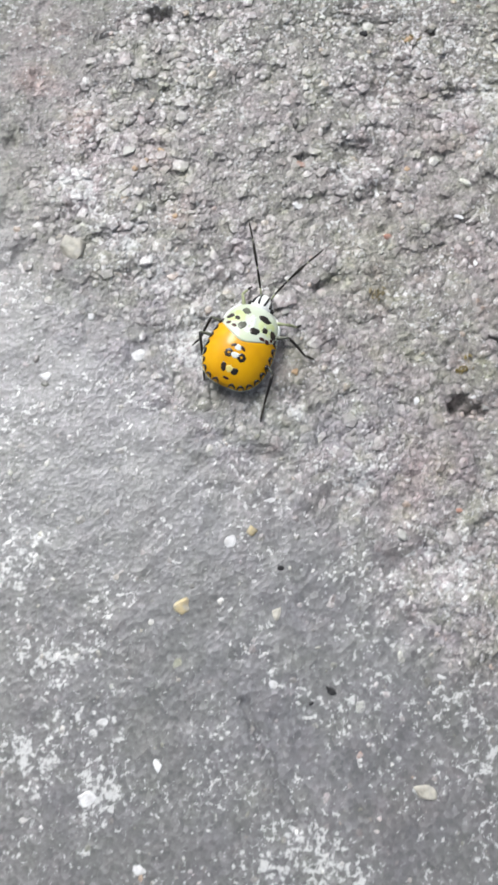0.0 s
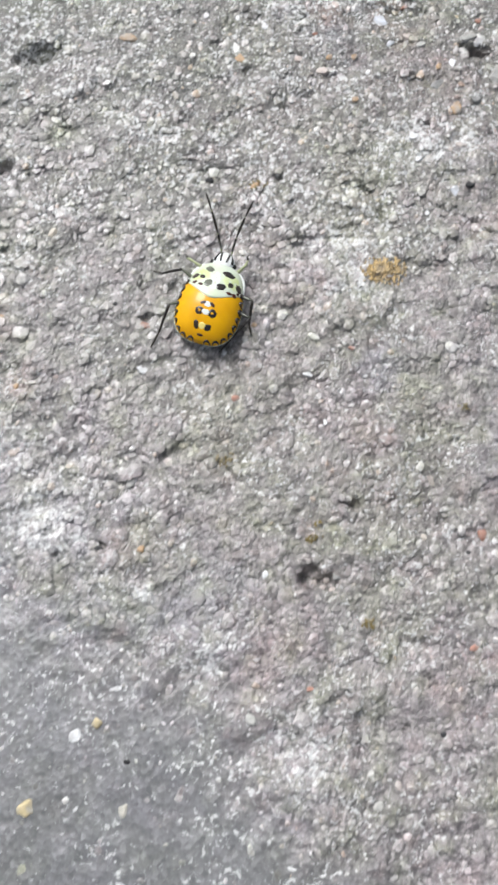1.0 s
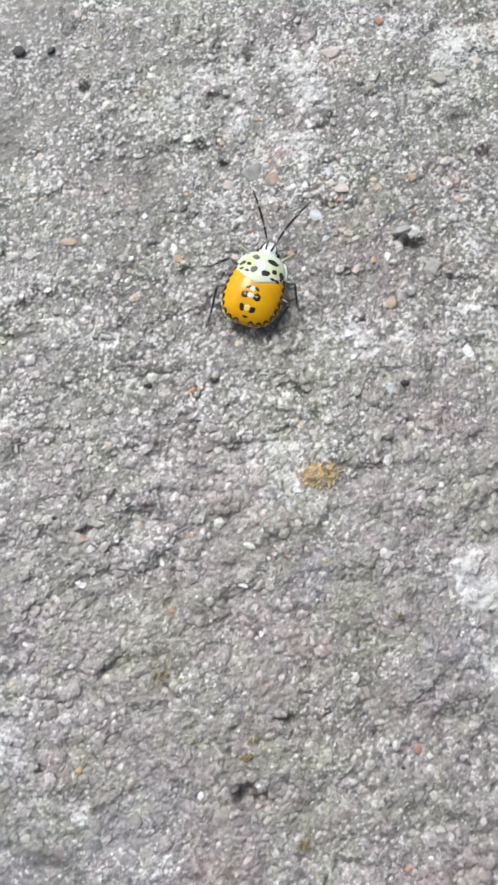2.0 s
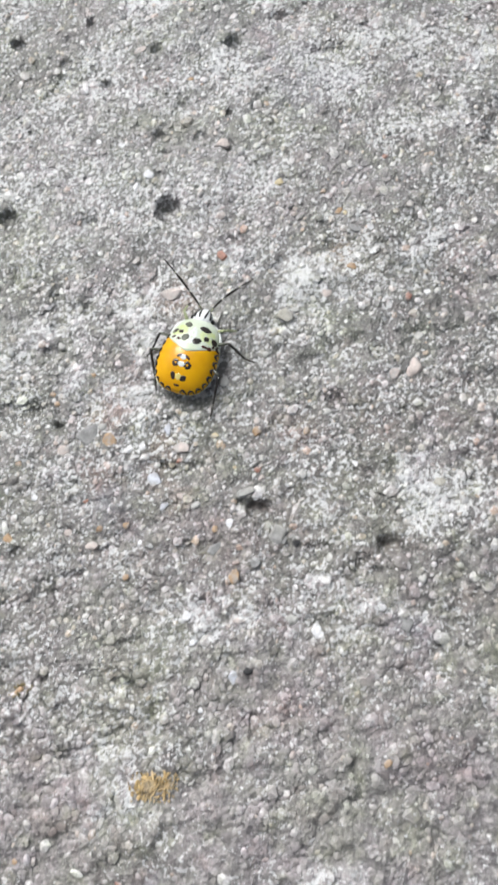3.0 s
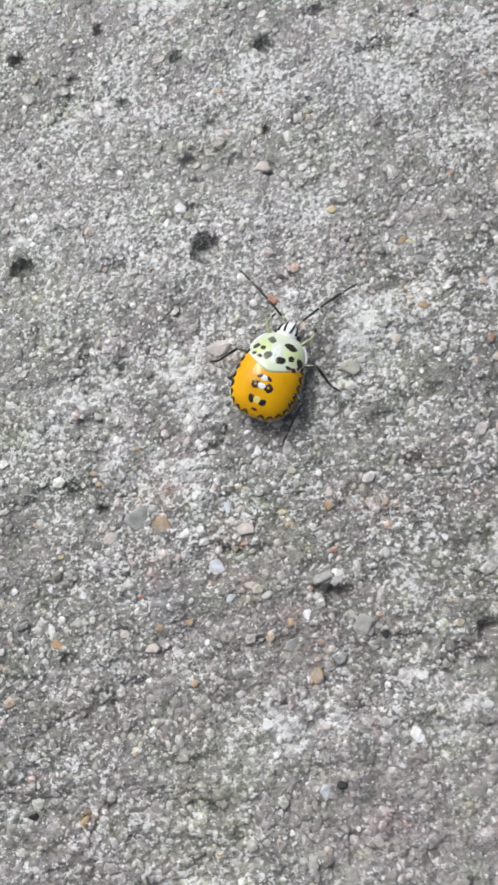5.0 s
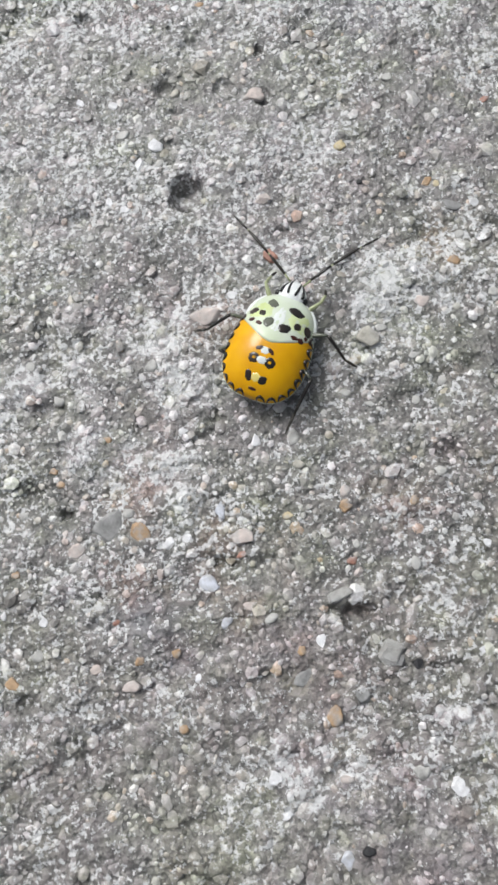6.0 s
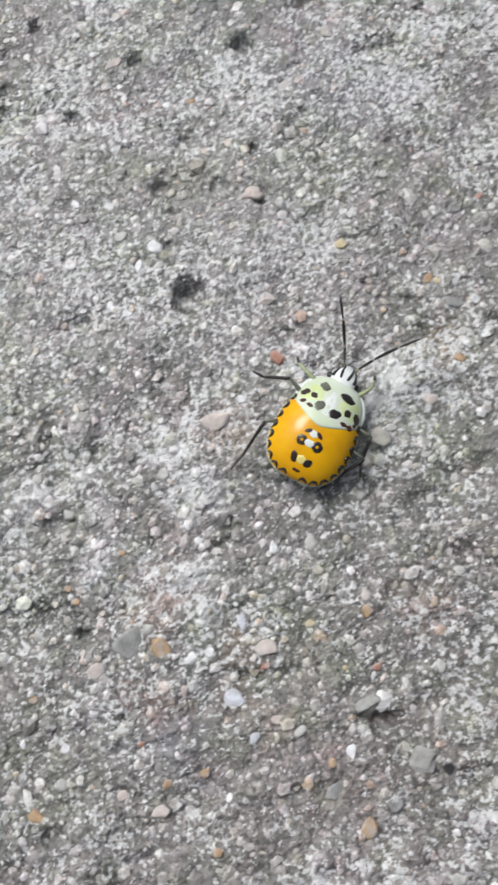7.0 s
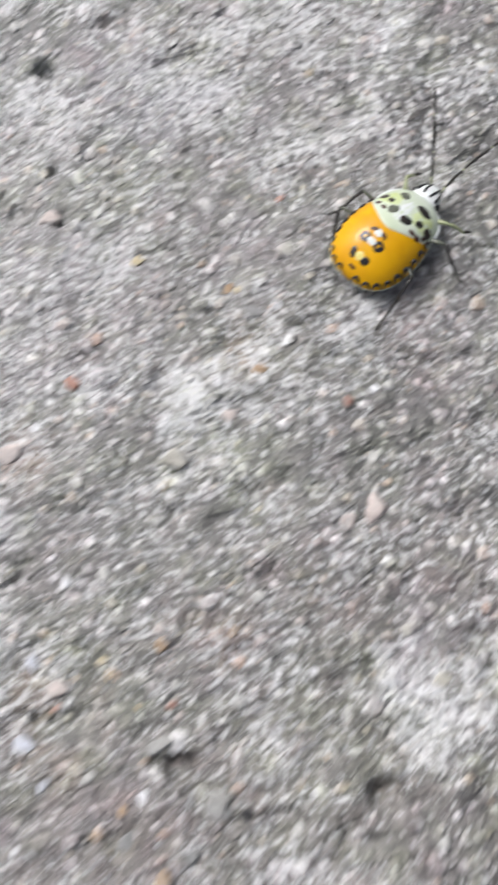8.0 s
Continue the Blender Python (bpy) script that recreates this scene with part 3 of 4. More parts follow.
lay("stone_chip", WHITE_CHIP, "bright white stone chip lying in grey concrete", "white chips in the concrete", 0.32,
    [(72.1, 69.2, 1.9, 3.0, 15), (-13, 13.1, 2.9, 2.1, 10), (-26, 10, 2.4, 1.6, 20), (0.2, -13.7, 2.3, 2.0, 60), (-16, -36.7, 2.0, 1.6, 0), (-9, -42, 1.5, 2.2, 20), (-18, -46, 3.0, 3.4, 30),
      (-11, -54, 1.9, 1.7, 0), (6, -32, 1.7, 1.3, 0), (-20, 19, 1.5, 1.3, 0), (10.1, 36.4, 1.7, 1.5, 0), (5.5, -7.8, 2.2, 0.9, 15), (9.6, 36.9, 1.2, 1.0, 0)])
lay("stone_chip", WHITE_CHIP, "white stone chip set in grey concrete", "white chips in the concrete", 0.32,
    [(54, 60, 1.2, 1.0, 0), (34.6, 7.0, 1.1, 0.9, 20), (36.2, 27.8, 1.1, 1.2, 0), (47, 85, 1.2, 1.0, 0), (48.4, 100, 1.5, 1.2, 30), (89, 142, 1.2, 1.0, 0), (96, 120, 1.8, 1.4, 20)])
lay("pebble", BLUISH_STONE, "flat bluish white stone flush in grey concrete", "bluish stones in the concrete", 0.34,
    [(49.9, 94.5, 3.2, 2.3, 140), (52.6, 102.5, 2.0, 1.6, 80), (51, 90.2, 1.8, 1.3, 30), (59.0, 64.0, 2.2, 1.9, 40)])
lay("stone", LUMP, "rough grey lump standing out of the concrete", "grey lumps in the concrete", 0.8,
    [(64.0, 90.9, 3.6, 1.8, 8), (68, 84, 3.6, 3.2, 0), (36.2, 5.6, 1.5, 1.3, 0)])
lay("pebble", YELLOW_STONE, "small yellowish pebble set in grey concrete", "yellowish pebbles in the concrete", 0.6,
    [(-6.4, -22.1, 3.2, 2.5, 0), (74.8, 143.2, 2.0, 2.0, 0), (85, 136, 1.3, 1.0, 0), (3, -12, 1.8, 1.6, 0), (60, 100.4, 1.4, 1.2, 0)])
lay("pebble", PALE_GREY, "small pale grey pebble set in grey concrete", "pale grey pebbles in the concrete", 0.55,
    [(72.7, 92.6, 1.4, 2.1, 8), (82.8, 88.3, 1.5, 1.5, 0), (78.1, 96.8, 1.0, 1.4, -24), (68.7, 71.5, 2.1, 2.3, -8), (88.0, 75.1, 1.6, 1.8, -24), (66.7, 95.9, 1.2, 1.3, -8),
      (86.1, 128.9, 1.3, 1.3, 8), (93.5, 112.7, 1.9, 1.8, -8), (88.3, 121.2, 1.8, 1.4, -24), (90.6, 126.6, 1.2, 1.5, -24), (80.3, 112.4, 1.3, 1.5, -16), (71.6, 111.2, 1.6, 1.0, -16),
      (49.1, 150.6, 1.9, 1.6, 24), (69.4, 74.8, 1.2, 1.3, -16), (41.5, 157.2, 1.4, 1.4, -16)])
lay("pebble", PALE_GREY, "small pale grey pebble set in grey concrete", "pale grey pebbles in the concrete", 0.55,
    [(29.8, 90.5, 1.8, 1.9, 0), (17.1, 79.7, 1.4, 1.4, 24), (11.9, 30.5, 1.3, 1.5, 8),
      (8.0, 20.0, 1.6, 1.8, 16), (62.2, 109.2, 1.8, 2.4, -16), (42.3, 104.1, 1.6, 1.8, -24), (77.7, 115.8, 1.7, 1.0, 8), (33.4, 123.6, 1.5, 1.7, 24),
      (47.8, 120.7, 1.7, 1.9, -24), (-15.5, 45.3, 2.4, 1.9, 0), (23.4, -12.7, 1.8, 2.2, 24), (39.7, -24.5, 1.6, 1.8, -16)])
lay("stone_chip", WHITE_CHIP, "white stone chip set in grey concrete", "white chips in the concrete", 0.4,
    [(80.8, 93.3, 1.3, 1.4, 16), (81.6, 71.6, 1.4, 1.5, -24), (77.5, 82.4, 1.2, 1.0, -16), (88.8, 132.5, 1.4, 1.4, 8), (52.9, 148.4, 2.1, 2.0, 24), (50.3, 146.5, 1.4, 2.2, -24),
      (46.0, 142.1, 1.2, 1.6, 0), (47.7, 140.7, 1.7, 1.4, -8), (48.4, 155.1, 1.7, 1.5, 8), (58.6, 127.3, 1.4, 1.3, 16), (58.4, 167.4, 1.4, 1.6, 8), (44.5, 156.2, 1.3, 1.6, 16)])
lay("stone_chip", WHITE_CHIP, "white stone chip set in grey concrete", "white chips in the concrete", 0.4,
    [(53.2, 73.5, 1.8, 2.0, 8), (53.7, 69.6, 1.5, 1.4, 0), (33.9, 34.9, 1.8, 0.9, -24), (58.0, 109.6, 1.7, 2.1, 16), (49.9, 112.5, 1.7, 1.0, -8), (46.3, 100.0, 1.7, 1.7, -24),
      (61.0, 86.5, 1.7, 1.8, -24), (30.9, 94.1, 1.3, 1.5, 0), (26.6, 95.5, 1.2, 1.5, 0), (21.9, 39.0, 1.3, 1.3, -24), (26.3, 6.3, 1.2, 1.6, -24)])
lay("pebble", PALE, "pale tan pebble set in grey concrete", "pale pebbles in the concrete", 0.5,
    [(92.8, 89.0, 2.5, 1.7, 0), (86.0, 95.5, 1.4, 1.6, 8), (91.1, 94.6, 1.5, 1.6, 0), (24.8, -45.2, 3.6, 2.4, -24), (6.3, -23.2, 1.6, 2.2, -24), (52.8, 100.3, 1.2, 1.1, 8),
      (62.3, 105.9, 1.4, 1.6, 16)])
lay("pebble", ORANGE_STONE, "ochre orange pebble set in grey concrete", "ochre pebbles in the concrete", 0.6,
    [(84.6, 126.0, 1.9, 1.5, -8), (41.2, 113.0, 1.4, 1.1, -16), (58.6, 85.8, 1.3, 1.4, -8)])
lay("pebble", RED_STONE, "small brick-red pebble set in grey concrete", "red pebbles in the concrete", 0.6,
    [(10.6, 43.3, 2.2, 1.3, -24), (92.8, 119.4, 1.4, 1.6, -8), (66.0, 94.3, 1.6, 1.1, 24), (31.6, -9.2, 1.5, 0.9, 16)])
lay("pebble", PINK_STONE, "pinkish grey pebble set in grey concrete", "pinkish pebbles in the concrete", 0.5,
    [(35.8, 101.1, 2.7, 2.1, 24), (53.8, 91.5, 1.7, 1.4, -24), (53.3, 174.5, 3.0, 1.4, 24), (39.6, 85.4, 2.2, 1.9, 8)])
lay("pebble", GREY_STONE, "slate grey stone flush in the concrete", "grey stones in the concrete", 0.35,
    [(78.7, 75.6, 1.3, 1.3, -24), (58.0, 82.9, 3.0, 1.8, 24)])
lay("grit", BLACK_STONE, "tiny black crumb of grit lying on concrete", "black grit on the concrete", 0.7,
    [(21.0, 66.8, 1.5, 1.2, -16), (3.3, 11.0, 1.6, 0.9, 0), (6.3, 46.6, 0.9, 0.8, -8)])
lay("pebble", ORANGE_STONE, "ochre orange pebble set in grey concrete", "ochre pebbles in the concrete", 0.55,
    [(34.5, 110.6, 1.2, 1.1, -8), (28.6, 99.8, 1.3, 1.2, -24), (61.5, 167.2, 1.6, 1.1, 8), (-12.9, 43.9, 1.5, 1.3, 24), (-10.6, 45.3, 1.5, 1.2, -24), (-14.4, 42.4, 1.2, 1.1, 24),
      (-8.3, 35.0, 1.3, 1.1, -8), (26.6, 42.8, 1.1, 1.0, 16)])
lay("pebble", PINK_STONE, "pinkish grey pebble set in grey concrete", "pinkish pebbles in the concrete", 0.8,
    [(33.2, 5.0, 0.9, 0.8, -16), (34.2, 4.2, 1.2, 0.9, 20), (35.0, 5.2, 1.1, 1.0, 50), (35.6, 3.9, 1.3, 0.9, 10)])
lay("pebble", PALE_GREY, "small pale grey pebble set in grey concrete", "pale grey pebbles in the concrete", 0.5,
    [(55.9, 89.8, 1.9, 1.4, 16), (30.2, 106.3, 1.5, 1.3, 24), (36.2, 118.8, 1.5, 1.8, 16), (74.7, 119.8, 1.6, 1.4, 16), (77.7, 102.1, 1.7, 1.5, -8), (69.2, 113.1, 1.5, 1.2, 0),
      (76.9, 110.8, 1.3, 1.4, -8), (42.9, 138.2, 1.5, 1.3, 8), (52.8, 146.1, 1.6, 1.2, 16), (74.2, 157.3, 1.8, 1.4, -8), (82.3, 150.9, 1.6, 1.2, -8)])

build_ground()
build_grains("sand_grains", "fine angular white and grey sand bared in concrete", STONES, 77, 0.47, 0.8, 0.185, 0.36, 0.33, False, SAND, False)
build_grains("coarse_sand", "coarse rounded pale and tan sand grains set in concrete", STONES, 78, 1.0, 0.74, 0.36, 0.38, 0.95, True, GRAIN, False)
build_grains("cement_crumbs", "crumbly grey-brown flakes of weathered cement on concrete", STONES, 79, 1.0, 0.72, 0.54, 0.34, 1.15, True, CRUMB, False, 92.0, 0.42)


def build_crust(x0, y0, long, wide, count, material, name, label, group=""):
    """A crust of crumbs stuck to the concrete."""
    rng = random.Random(int(x0 * 10 + y0))
    bm = bmesh.new()
    for _ in range(count):
        x, y = rng.gauss(0, 0.48) * long, rng.gauss(0, 0.46) * wide
        if abs(x) > 1.15 * long or abs(y) > 1.2 * wide:
            continue
        size = rng.uniform(0.07, 0.2)
        m = pose(x, y, height(x0 + x, y0 + y) + rng.uniform(0.1, 0.5) * (1 - abs(x) / long * 0.6), rng.uniform(-40, 40), rng.uniform(-40, 40), rng.uniform(0, 360))
        m = m @ Matrix.Diagonal((size * rng.uniform(1.0, 3.2), size, size * rng.uniform(0.6, 0.9), 1))
        bmesh.ops.create_icosphere(bm, subdivisions=1, radius=1.0, matrix=m)
    ob = part(name, bm, material, smooth=False)
    ob.matrix_basis = pose(x0 * MM, y0 * MM, 0)
    tagged(ob, label, "debris", group, "stuff")


build_crust(46.5, 50.6, 3.1, 1.8, 520, STRAW, "straw_crust", "crust of straw-coloured crumbs stuck on grey concrete")
for x, y, long, wide, count in ((21.1, 22.6, 1.3, 1.1, 26), (56.4, 28.9, 0.9, 0.7, 14), (33.2, 10.8, 1.5, 0.7, 20), (40.3, -1.0, 1.4, 0.8, 20), (27.8, 65.6, 2.2, 0.9, 18), (34.0, 13.0, 0.8, 0.6, 8)):
    build_crust(x, y, long, wide, count, MOSS, "dirt_crumbs", "clump of mossy brown dirt caught in concrete", "brown dirt in the concrete")

# ---- the shield bug nymph: x to its right, y ahead, z up, in millimetres ----
OUTLINE = [(-7.8, 0.0), (-7.65, 1.7), (-7.2, 2.85), (-6.4, 3.75), (-5.2, 4.4), (-3.8, 4.72), (-2.2, 4.78), (-0.8, 4.65), (0.4, 4.4), (1.4, 4.1),
           (2.2, 3.9), (3.0, 3.6), (3.7, 3.15), (4.3, 2.5), (4.75, 1.6)]
RIDGE = [(-7.8, 0.0), (-7.65, 0.7), (-7.2, 1.25), (-6.4, 1.85), (-5.2, 2.45), (-3.8, 2.9), (-2.2, 3.1), (-0.8, 3.05), (0.4, 2.85), (1.4, 2.55),
         (2.2, 2.25), (3.0, 1.9), (3.7, 1.55), (4.3, 1.2), (4.75, 0.95)]
RIM = 1.75


def along(table, y):
    ys, vs = zip(*table)
    i = min(max(int(np.searchsorted(ys, y)) - 1, 0), len(ys) - 2)
    k = min(max((y - ys[i]) / (ys[i + 1] - ys[i]), 0), 1)
    slope = [(vs[min(n + 1, len(vs) - 1)] - vs[max(n - 1, 0)]) / (ys[min(n + 1, len(ys) - 1)] - ys[max(n - 1, 0)]) for n in (i, i + 1)]
    d = ys[i + 1] - ys[i]
    h = (2 * k**3 - 3 * k**2 + 1, k**3 - 2 * k**2 + k, -2 * k**3 + 3 * k**2, k**3 - k**2)
    return max(0.0, h[0] * vs[i] + h[1] * d * slope[0] + h[2] * vs[i + 1] + h[3] * d * slope[1])


def dome(x, y, lift=0.0):
    """A point of the back over x, y, raised by lift along the vertical."""
    w = max(along(OUTLINE, y), 1e-3)
    s = min(abs(x) / w, 1.0)
    return Vector((x, y, RIM + along(RIDGE, y) * (1 - s**2.2) ** 0.62 + lift))


def seam(s):
    """Where the pale thorax meets the orange abdomen, s from -1 to 1 across."""
    return -1.85 + 2.45 * (s * s + 0.012) ** 0.62


def back_sheet(low, high, rows, columns, lift):
    """The back between two lines across the body."""
    bm = bmesh.new()
    grid = []
    for r in range(rows + 1):
        line = []
        for c in range(columns + 1):
            s = math.sin((c / columns - 0.5) * math.pi)
            k = r / rows
            k = 1 - math.cos(k * math.pi / 2) if low == "tail" else k
            a = -7.8 if low == "tail" else seam(s)
            b = seam(s) if high == "seam" else 4.75
            y = a + (b - a) * k
            w = along(OUTLINE, y)
            p = dome(s * w, y, 0)
            p.z += lift * (1 - abs(s) ** 4) if r in (0,) and low != "tail" else lift
            line.append(bm.verts.new(p))
        grid.append(line)
    for r in range(rows):
        for c in range(columns):
            bm.faces.new((grid[r][c], grid[r][c + 1], grid[r + 1][c + 1], grid[r + 1][c]))
    if low != "tail":
        edge = [bm.verts.new(v.co - Vector((0, 0.0, 0.12))) for v in grid[0]]
        for c in range(columns):
            bm.faces.new((edge[c], edge[c + 1], grid[0][c + 1], grid[0][c]))
    bmesh.ops.remove_doubles(bm, verts=bm.verts, dist=1e-4)
    bmesh.ops.recalc_face_normals(bm, faces=bm.faces)
    return bm


def belly_sheet():
    bm = bmesh.new()
    grid = []
    ys = [-7.8 + 12.55 * (0.5 - 0.5 * math.cos(math.pi * r / 24)) for r in range(25)]
    for y in ys:
        w = along(OUTLINE, y)
        line = []
        for c in range(17):
            s = math.sin((c / 16 - 0.5) * math.pi)
            line.append(bm.verts.new((s * w * 0.995, y, RIM - 0.02 - 0.36 * along(RIDGE, y) * (1 - abs(s) ** 2) ** 0.6)))
        grid.append(line)
    for r in range(24):
        for c in range(16):
            bm.faces.new((grid[r][c], grid[r + 1][c], grid[r + 1][c + 1], grid[r][c + 1]))
    bmesh.ops.remove_doubles(bm, verts=bm.verts, dist=1e-4)
    return bm


def patch(x, y, long, wide, turn=0.0, lift=0.05, power=2.0, seed=0):
    """A marking: a thin raised plate that lies on the curved back."""
    bm = bmesh.new()
    rng = random.Random(seed)
    wob = [rng.uniform(0.86, 1.14) for _ in range(18)]
    ca, sa = math.cos(radians(turn)), math.sin(radians(turn))
    rings = []
    for k, up in ((0.0, lift), (0.5, lift), (0.85, lift * 0.95), (1.0, -0.04)):
        ring = []
        for n in range(18):
            a = 2 * math.pi * n / 18
            r = k * wob[n] / (abs(math.cos(a)) ** power + abs(math.sin(a)) ** power) ** (1 / power)
            px, py = r * math.cos(a) * long / 2, r * math.sin(a) * wide / 2
            ring.append(bm.verts.new(dome(x + px * ca - py * sa, y + px * sa + py * ca, up)))
        rings.append(ring)
    for a, b in zip(rings, rings[1:]):
        for n in range(18):
            bm.faces.new((a[n], a[(n + 1) % 18], b[(n + 1) % 18], b[n]))
    bmesh.ops.remove_doubles(bm, verts=bm.verts, dist=1e-4)
    bmesh.ops.recalc_face_normals(bm, faces=bm.faces)
    return bm


def tube(points, radii, sides=8):
    """A round limb through points, with a radius at each."""
    bm = bmesh.new()
    points = [Vector(p) for p in points]
    rings = []
    for i, p in enumerate(points):
        way = (points[min(i + 1, len(points) - 1)] - points[max(i - 1, 0)]).normalized()
        side = way.cross(Vector((0, 0, 1)))
        side = side.normalized() if side.length > 1e-3 else Vector((1, 0, 0))
        up = side.cross(way)
        rings.append([bm.verts.new(p + (side * math.cos(a) + up * math.sin(a)) * radii[i]) for a in (2 * math.pi * n / sides for n in range(sides))])
    for a, b in zip(rings, rings[1:]):
        for n in range(sides):
            bm.faces.new((a[n], a[(n + 1) % sides], b[(n + 1) % sides], b[n]))
    bm.faces.new(list(reversed(rings[0])))
    bm.faces.new(rings[-1])
    bmesh.ops.recalc_face_normals(bm, faces=bm.faces)
    return bm


def between(a, b, n, sag=0.0):
    a, b = Vector(a), Vector(b)
    return [a.lerp(b, i / n) + Vector((0, 0, sag * math.sin(math.pi * i / n))) for i in range(n + 1)]


def build_head(bug):
    bm = bmesh.new()
    bmesh.ops.create_uvsphere(bm, u_segments=24, v_segments=14, radius=1.0)
    for v in bm.verts:
        x, y, z = v.co
        taper = 1.0 - 0.38 * max(0.0, y) ** 1.5
        v.co = (x * 1.72 * taper, 5.2 + y * 1.8, 2.05 + z * 0.95 - 0.28 * max(0, y))
    head = part("head", bm, WHITE, bug, "white head with fine black stripes")

    def top(x, y, lift):
        ky = (y - 5.2) / 1.8
        taper = 1.0 - 0.38 * max(0.0, ky) ** 1.5
        kx = x / (1.72 * taper)
        return Vector((x, y, 2.05 + 0.95 * math.sqrt(max(0.0, 1 - kx * kx - ky * ky)) - 0.28 * max(0, ky) + lift))

    for side in (-1, 1):
        line = [top(side * (0.42 + 0.14 * math.sin(k * 2.6)), 4.95 + 1.85 * k, 0.02) for k in (0, 0.15, 0.3, 0.45, 0.6, 0.75, 0.9, 1.0)]
        part("stripe", tube(line, [0.13, 0.16, 0.16, 0.15, 0.13, 0.12, 0.10, 0.07], 6), BLACK, head, "fine black stripe")
        line = [top(side * (1.3 - 0.5 * k * k), 4.9 + 1.6 * k, 0.02) for k in (0, 0.2, 0.4, 0.6, 0.8, 1.0)]
        part("stripe", tube(line, [0.2, 0.22, 0.17, 0.13, 0.11, 0.08], 6), BLACK, head, "fine black stripe")
        bm = bmesh.new()
        bmesh.ops.create_uvsphere(bm, u_segments=14, v_segments=10, radius=0.42)
        bmesh.ops.translate(bm, vec=(side * 1.58, 4.9, 2.1), verts=bm.verts)
        part("eye", bm, BLACK, head, "glossy black eye")
    return head


def build_antenna(bug, side):
    """Five thin segments; its own origin is its joint at the head."""
    joints = [(0, 0, 0), (0.5, 0.62, 0.35), (1.85, 2.2, 0.9), (2.0, 2.38, 0.95), (3.75, 4.45, 0.95), (3.9, 4.62, 0.95), (5.2, 6.1, 0.6)]
    wide = [0.11, 0.13, 0.14, 0.10, 0.14, 0.09, 0.11]
    joints = [(side * x * 1.3, y * 1.3, z * 1.15) for x, y, z in joints]
    holder = part("antenna", tube(joints[:2], wide[:2]), LEG_PALE, bug, "thin black jointed antenna with pale rings")
    part("segment", tube(between(joints[1], joints[2], 4, 0.06), [0.12, 0.17, 0.18, 0.17, 0.14]), LEG, holder)
    part("segment", tube([joints[2], joints[3]], [0.08, 0.08]), LEG_PALE, holder, "pale ring")
    part("segment", tube(between(joints[3], joints[4], 5, 0.08), [0.11, 0.17, 0.20, 0.20, 0.18, 0.12]), LEG, holder)
    part("segment", tube([joints[4], joints[5]], [0.07, 0.07]), LEG_PALE, holder, "pale ring")
    part("segment", tube(between(joints[5], joints[6], 4, 0.04), [0.08, 0.13, 0.14, 0.12, 0.05]), LEG, holder)
    return holder


LEGS = {"front": ((1.7, 3.3, 1.5), (3.9, 4.9, 2.2), (4.6, 6.3, 0.6), (4.7, 7.2, 0.2)),
        "middle": ((2.1, 1.0, 1.4), (5.7, 1.4, 2.5), (7.9, -0.7, 0.6), (9.3, -1.3, 0.2)),
        "hind": ((2.1, -1.2, 1.4), (5.7, -3.4, 2.6), (6.4, -7.3, 0.6), (7.0, -9.7, 0.2))}


def build_leg(bug, which, side):
    hip, knee, ankle, toe = (Vector((side * x, y, z)) for x, y, z in LEGS[which])
    leg = part("leg", tube(between((0, 0, 0), (knee - hip) * 0.25, 2), [0.34, 0.36, 0.3]), LEG_PALE, bug, "slender dark leg with a pale green base")
    front = which == "front"
    part("femur", tube(between((knee - hip) * 0.2, knee - hip, 6, 0.1), [0.22, 0.27, 0.29, 0.28, 0.25, 0.21, 0.16]), LEG_PALE if front else SMOKE, leg)
    shin = part("tibia", tube(between((0, 0, 0), ankle - knee, 6, 0.12), [0.19, 0.22, 0.21, 0.2, 0.19, 0.17, 0.15]), LEG_PALE if front else LEG, leg)
    foot = part("foot", tube(between(ankle - knee, toe - knee, 4, 0.1), [0.14, 0.18, 0.17, 0.14, 0.07]), LEG, leg)
    return leg, hip, (shin, foot), knee - hip


def build_bug():
    bug = new("shield_bug")
    tagged(bug, "young shield bug, glossy orange abdomen, black-spotted pale thorax, on concrete", "insect")
    part("abdomen", back_sheet("tail", "seam", 30, 40, 0.0), ORANGE, bug, "glossy domed orange abdomen")
    part("thorax", back_sheet("seam", "front", 18, 40, 0.04), CREAM, bug, "pale greenish white thorax")
    part("belly", belly_sheet(), SMOKE, bug, "dull grey-green underside")
    build_head(bug)
    n = 0
    for x, y, long, wide, turn, tone in SPOTS_THORAX + SPOTS_BACK:
        n += 1
        part("spot", patch(x, y, long * 1.12, wide * 1.12, turn, 0.075 if y > seam(x / 4.45) else 0.03, 2.3, n), (BLACK, SMOKE, MAROON)[tone], bug, ("black spot", "faded grey spot", "dark red spot")[tone])
    for x, y, long, wide, rise, tone in MARKS_AND_GLOSS:
        n += 1
        part("marking", patch(x, y, long, wide, 0, rise, 2.0, n), (WHITE, YELLOW, ORANGE)[tone], bug, ("white marking with painted gloss", "yellowish marking", "orange marking")[tone])
    for side in (-1, 1):
        part("marking", patch(side * 2.35, 1.75, 3.2, 2.5, -14 * side, 0.055, 2.2, 90 + side), GREENISH, bug, "yellow-green marking")
    build_rim(bug)
    return bug


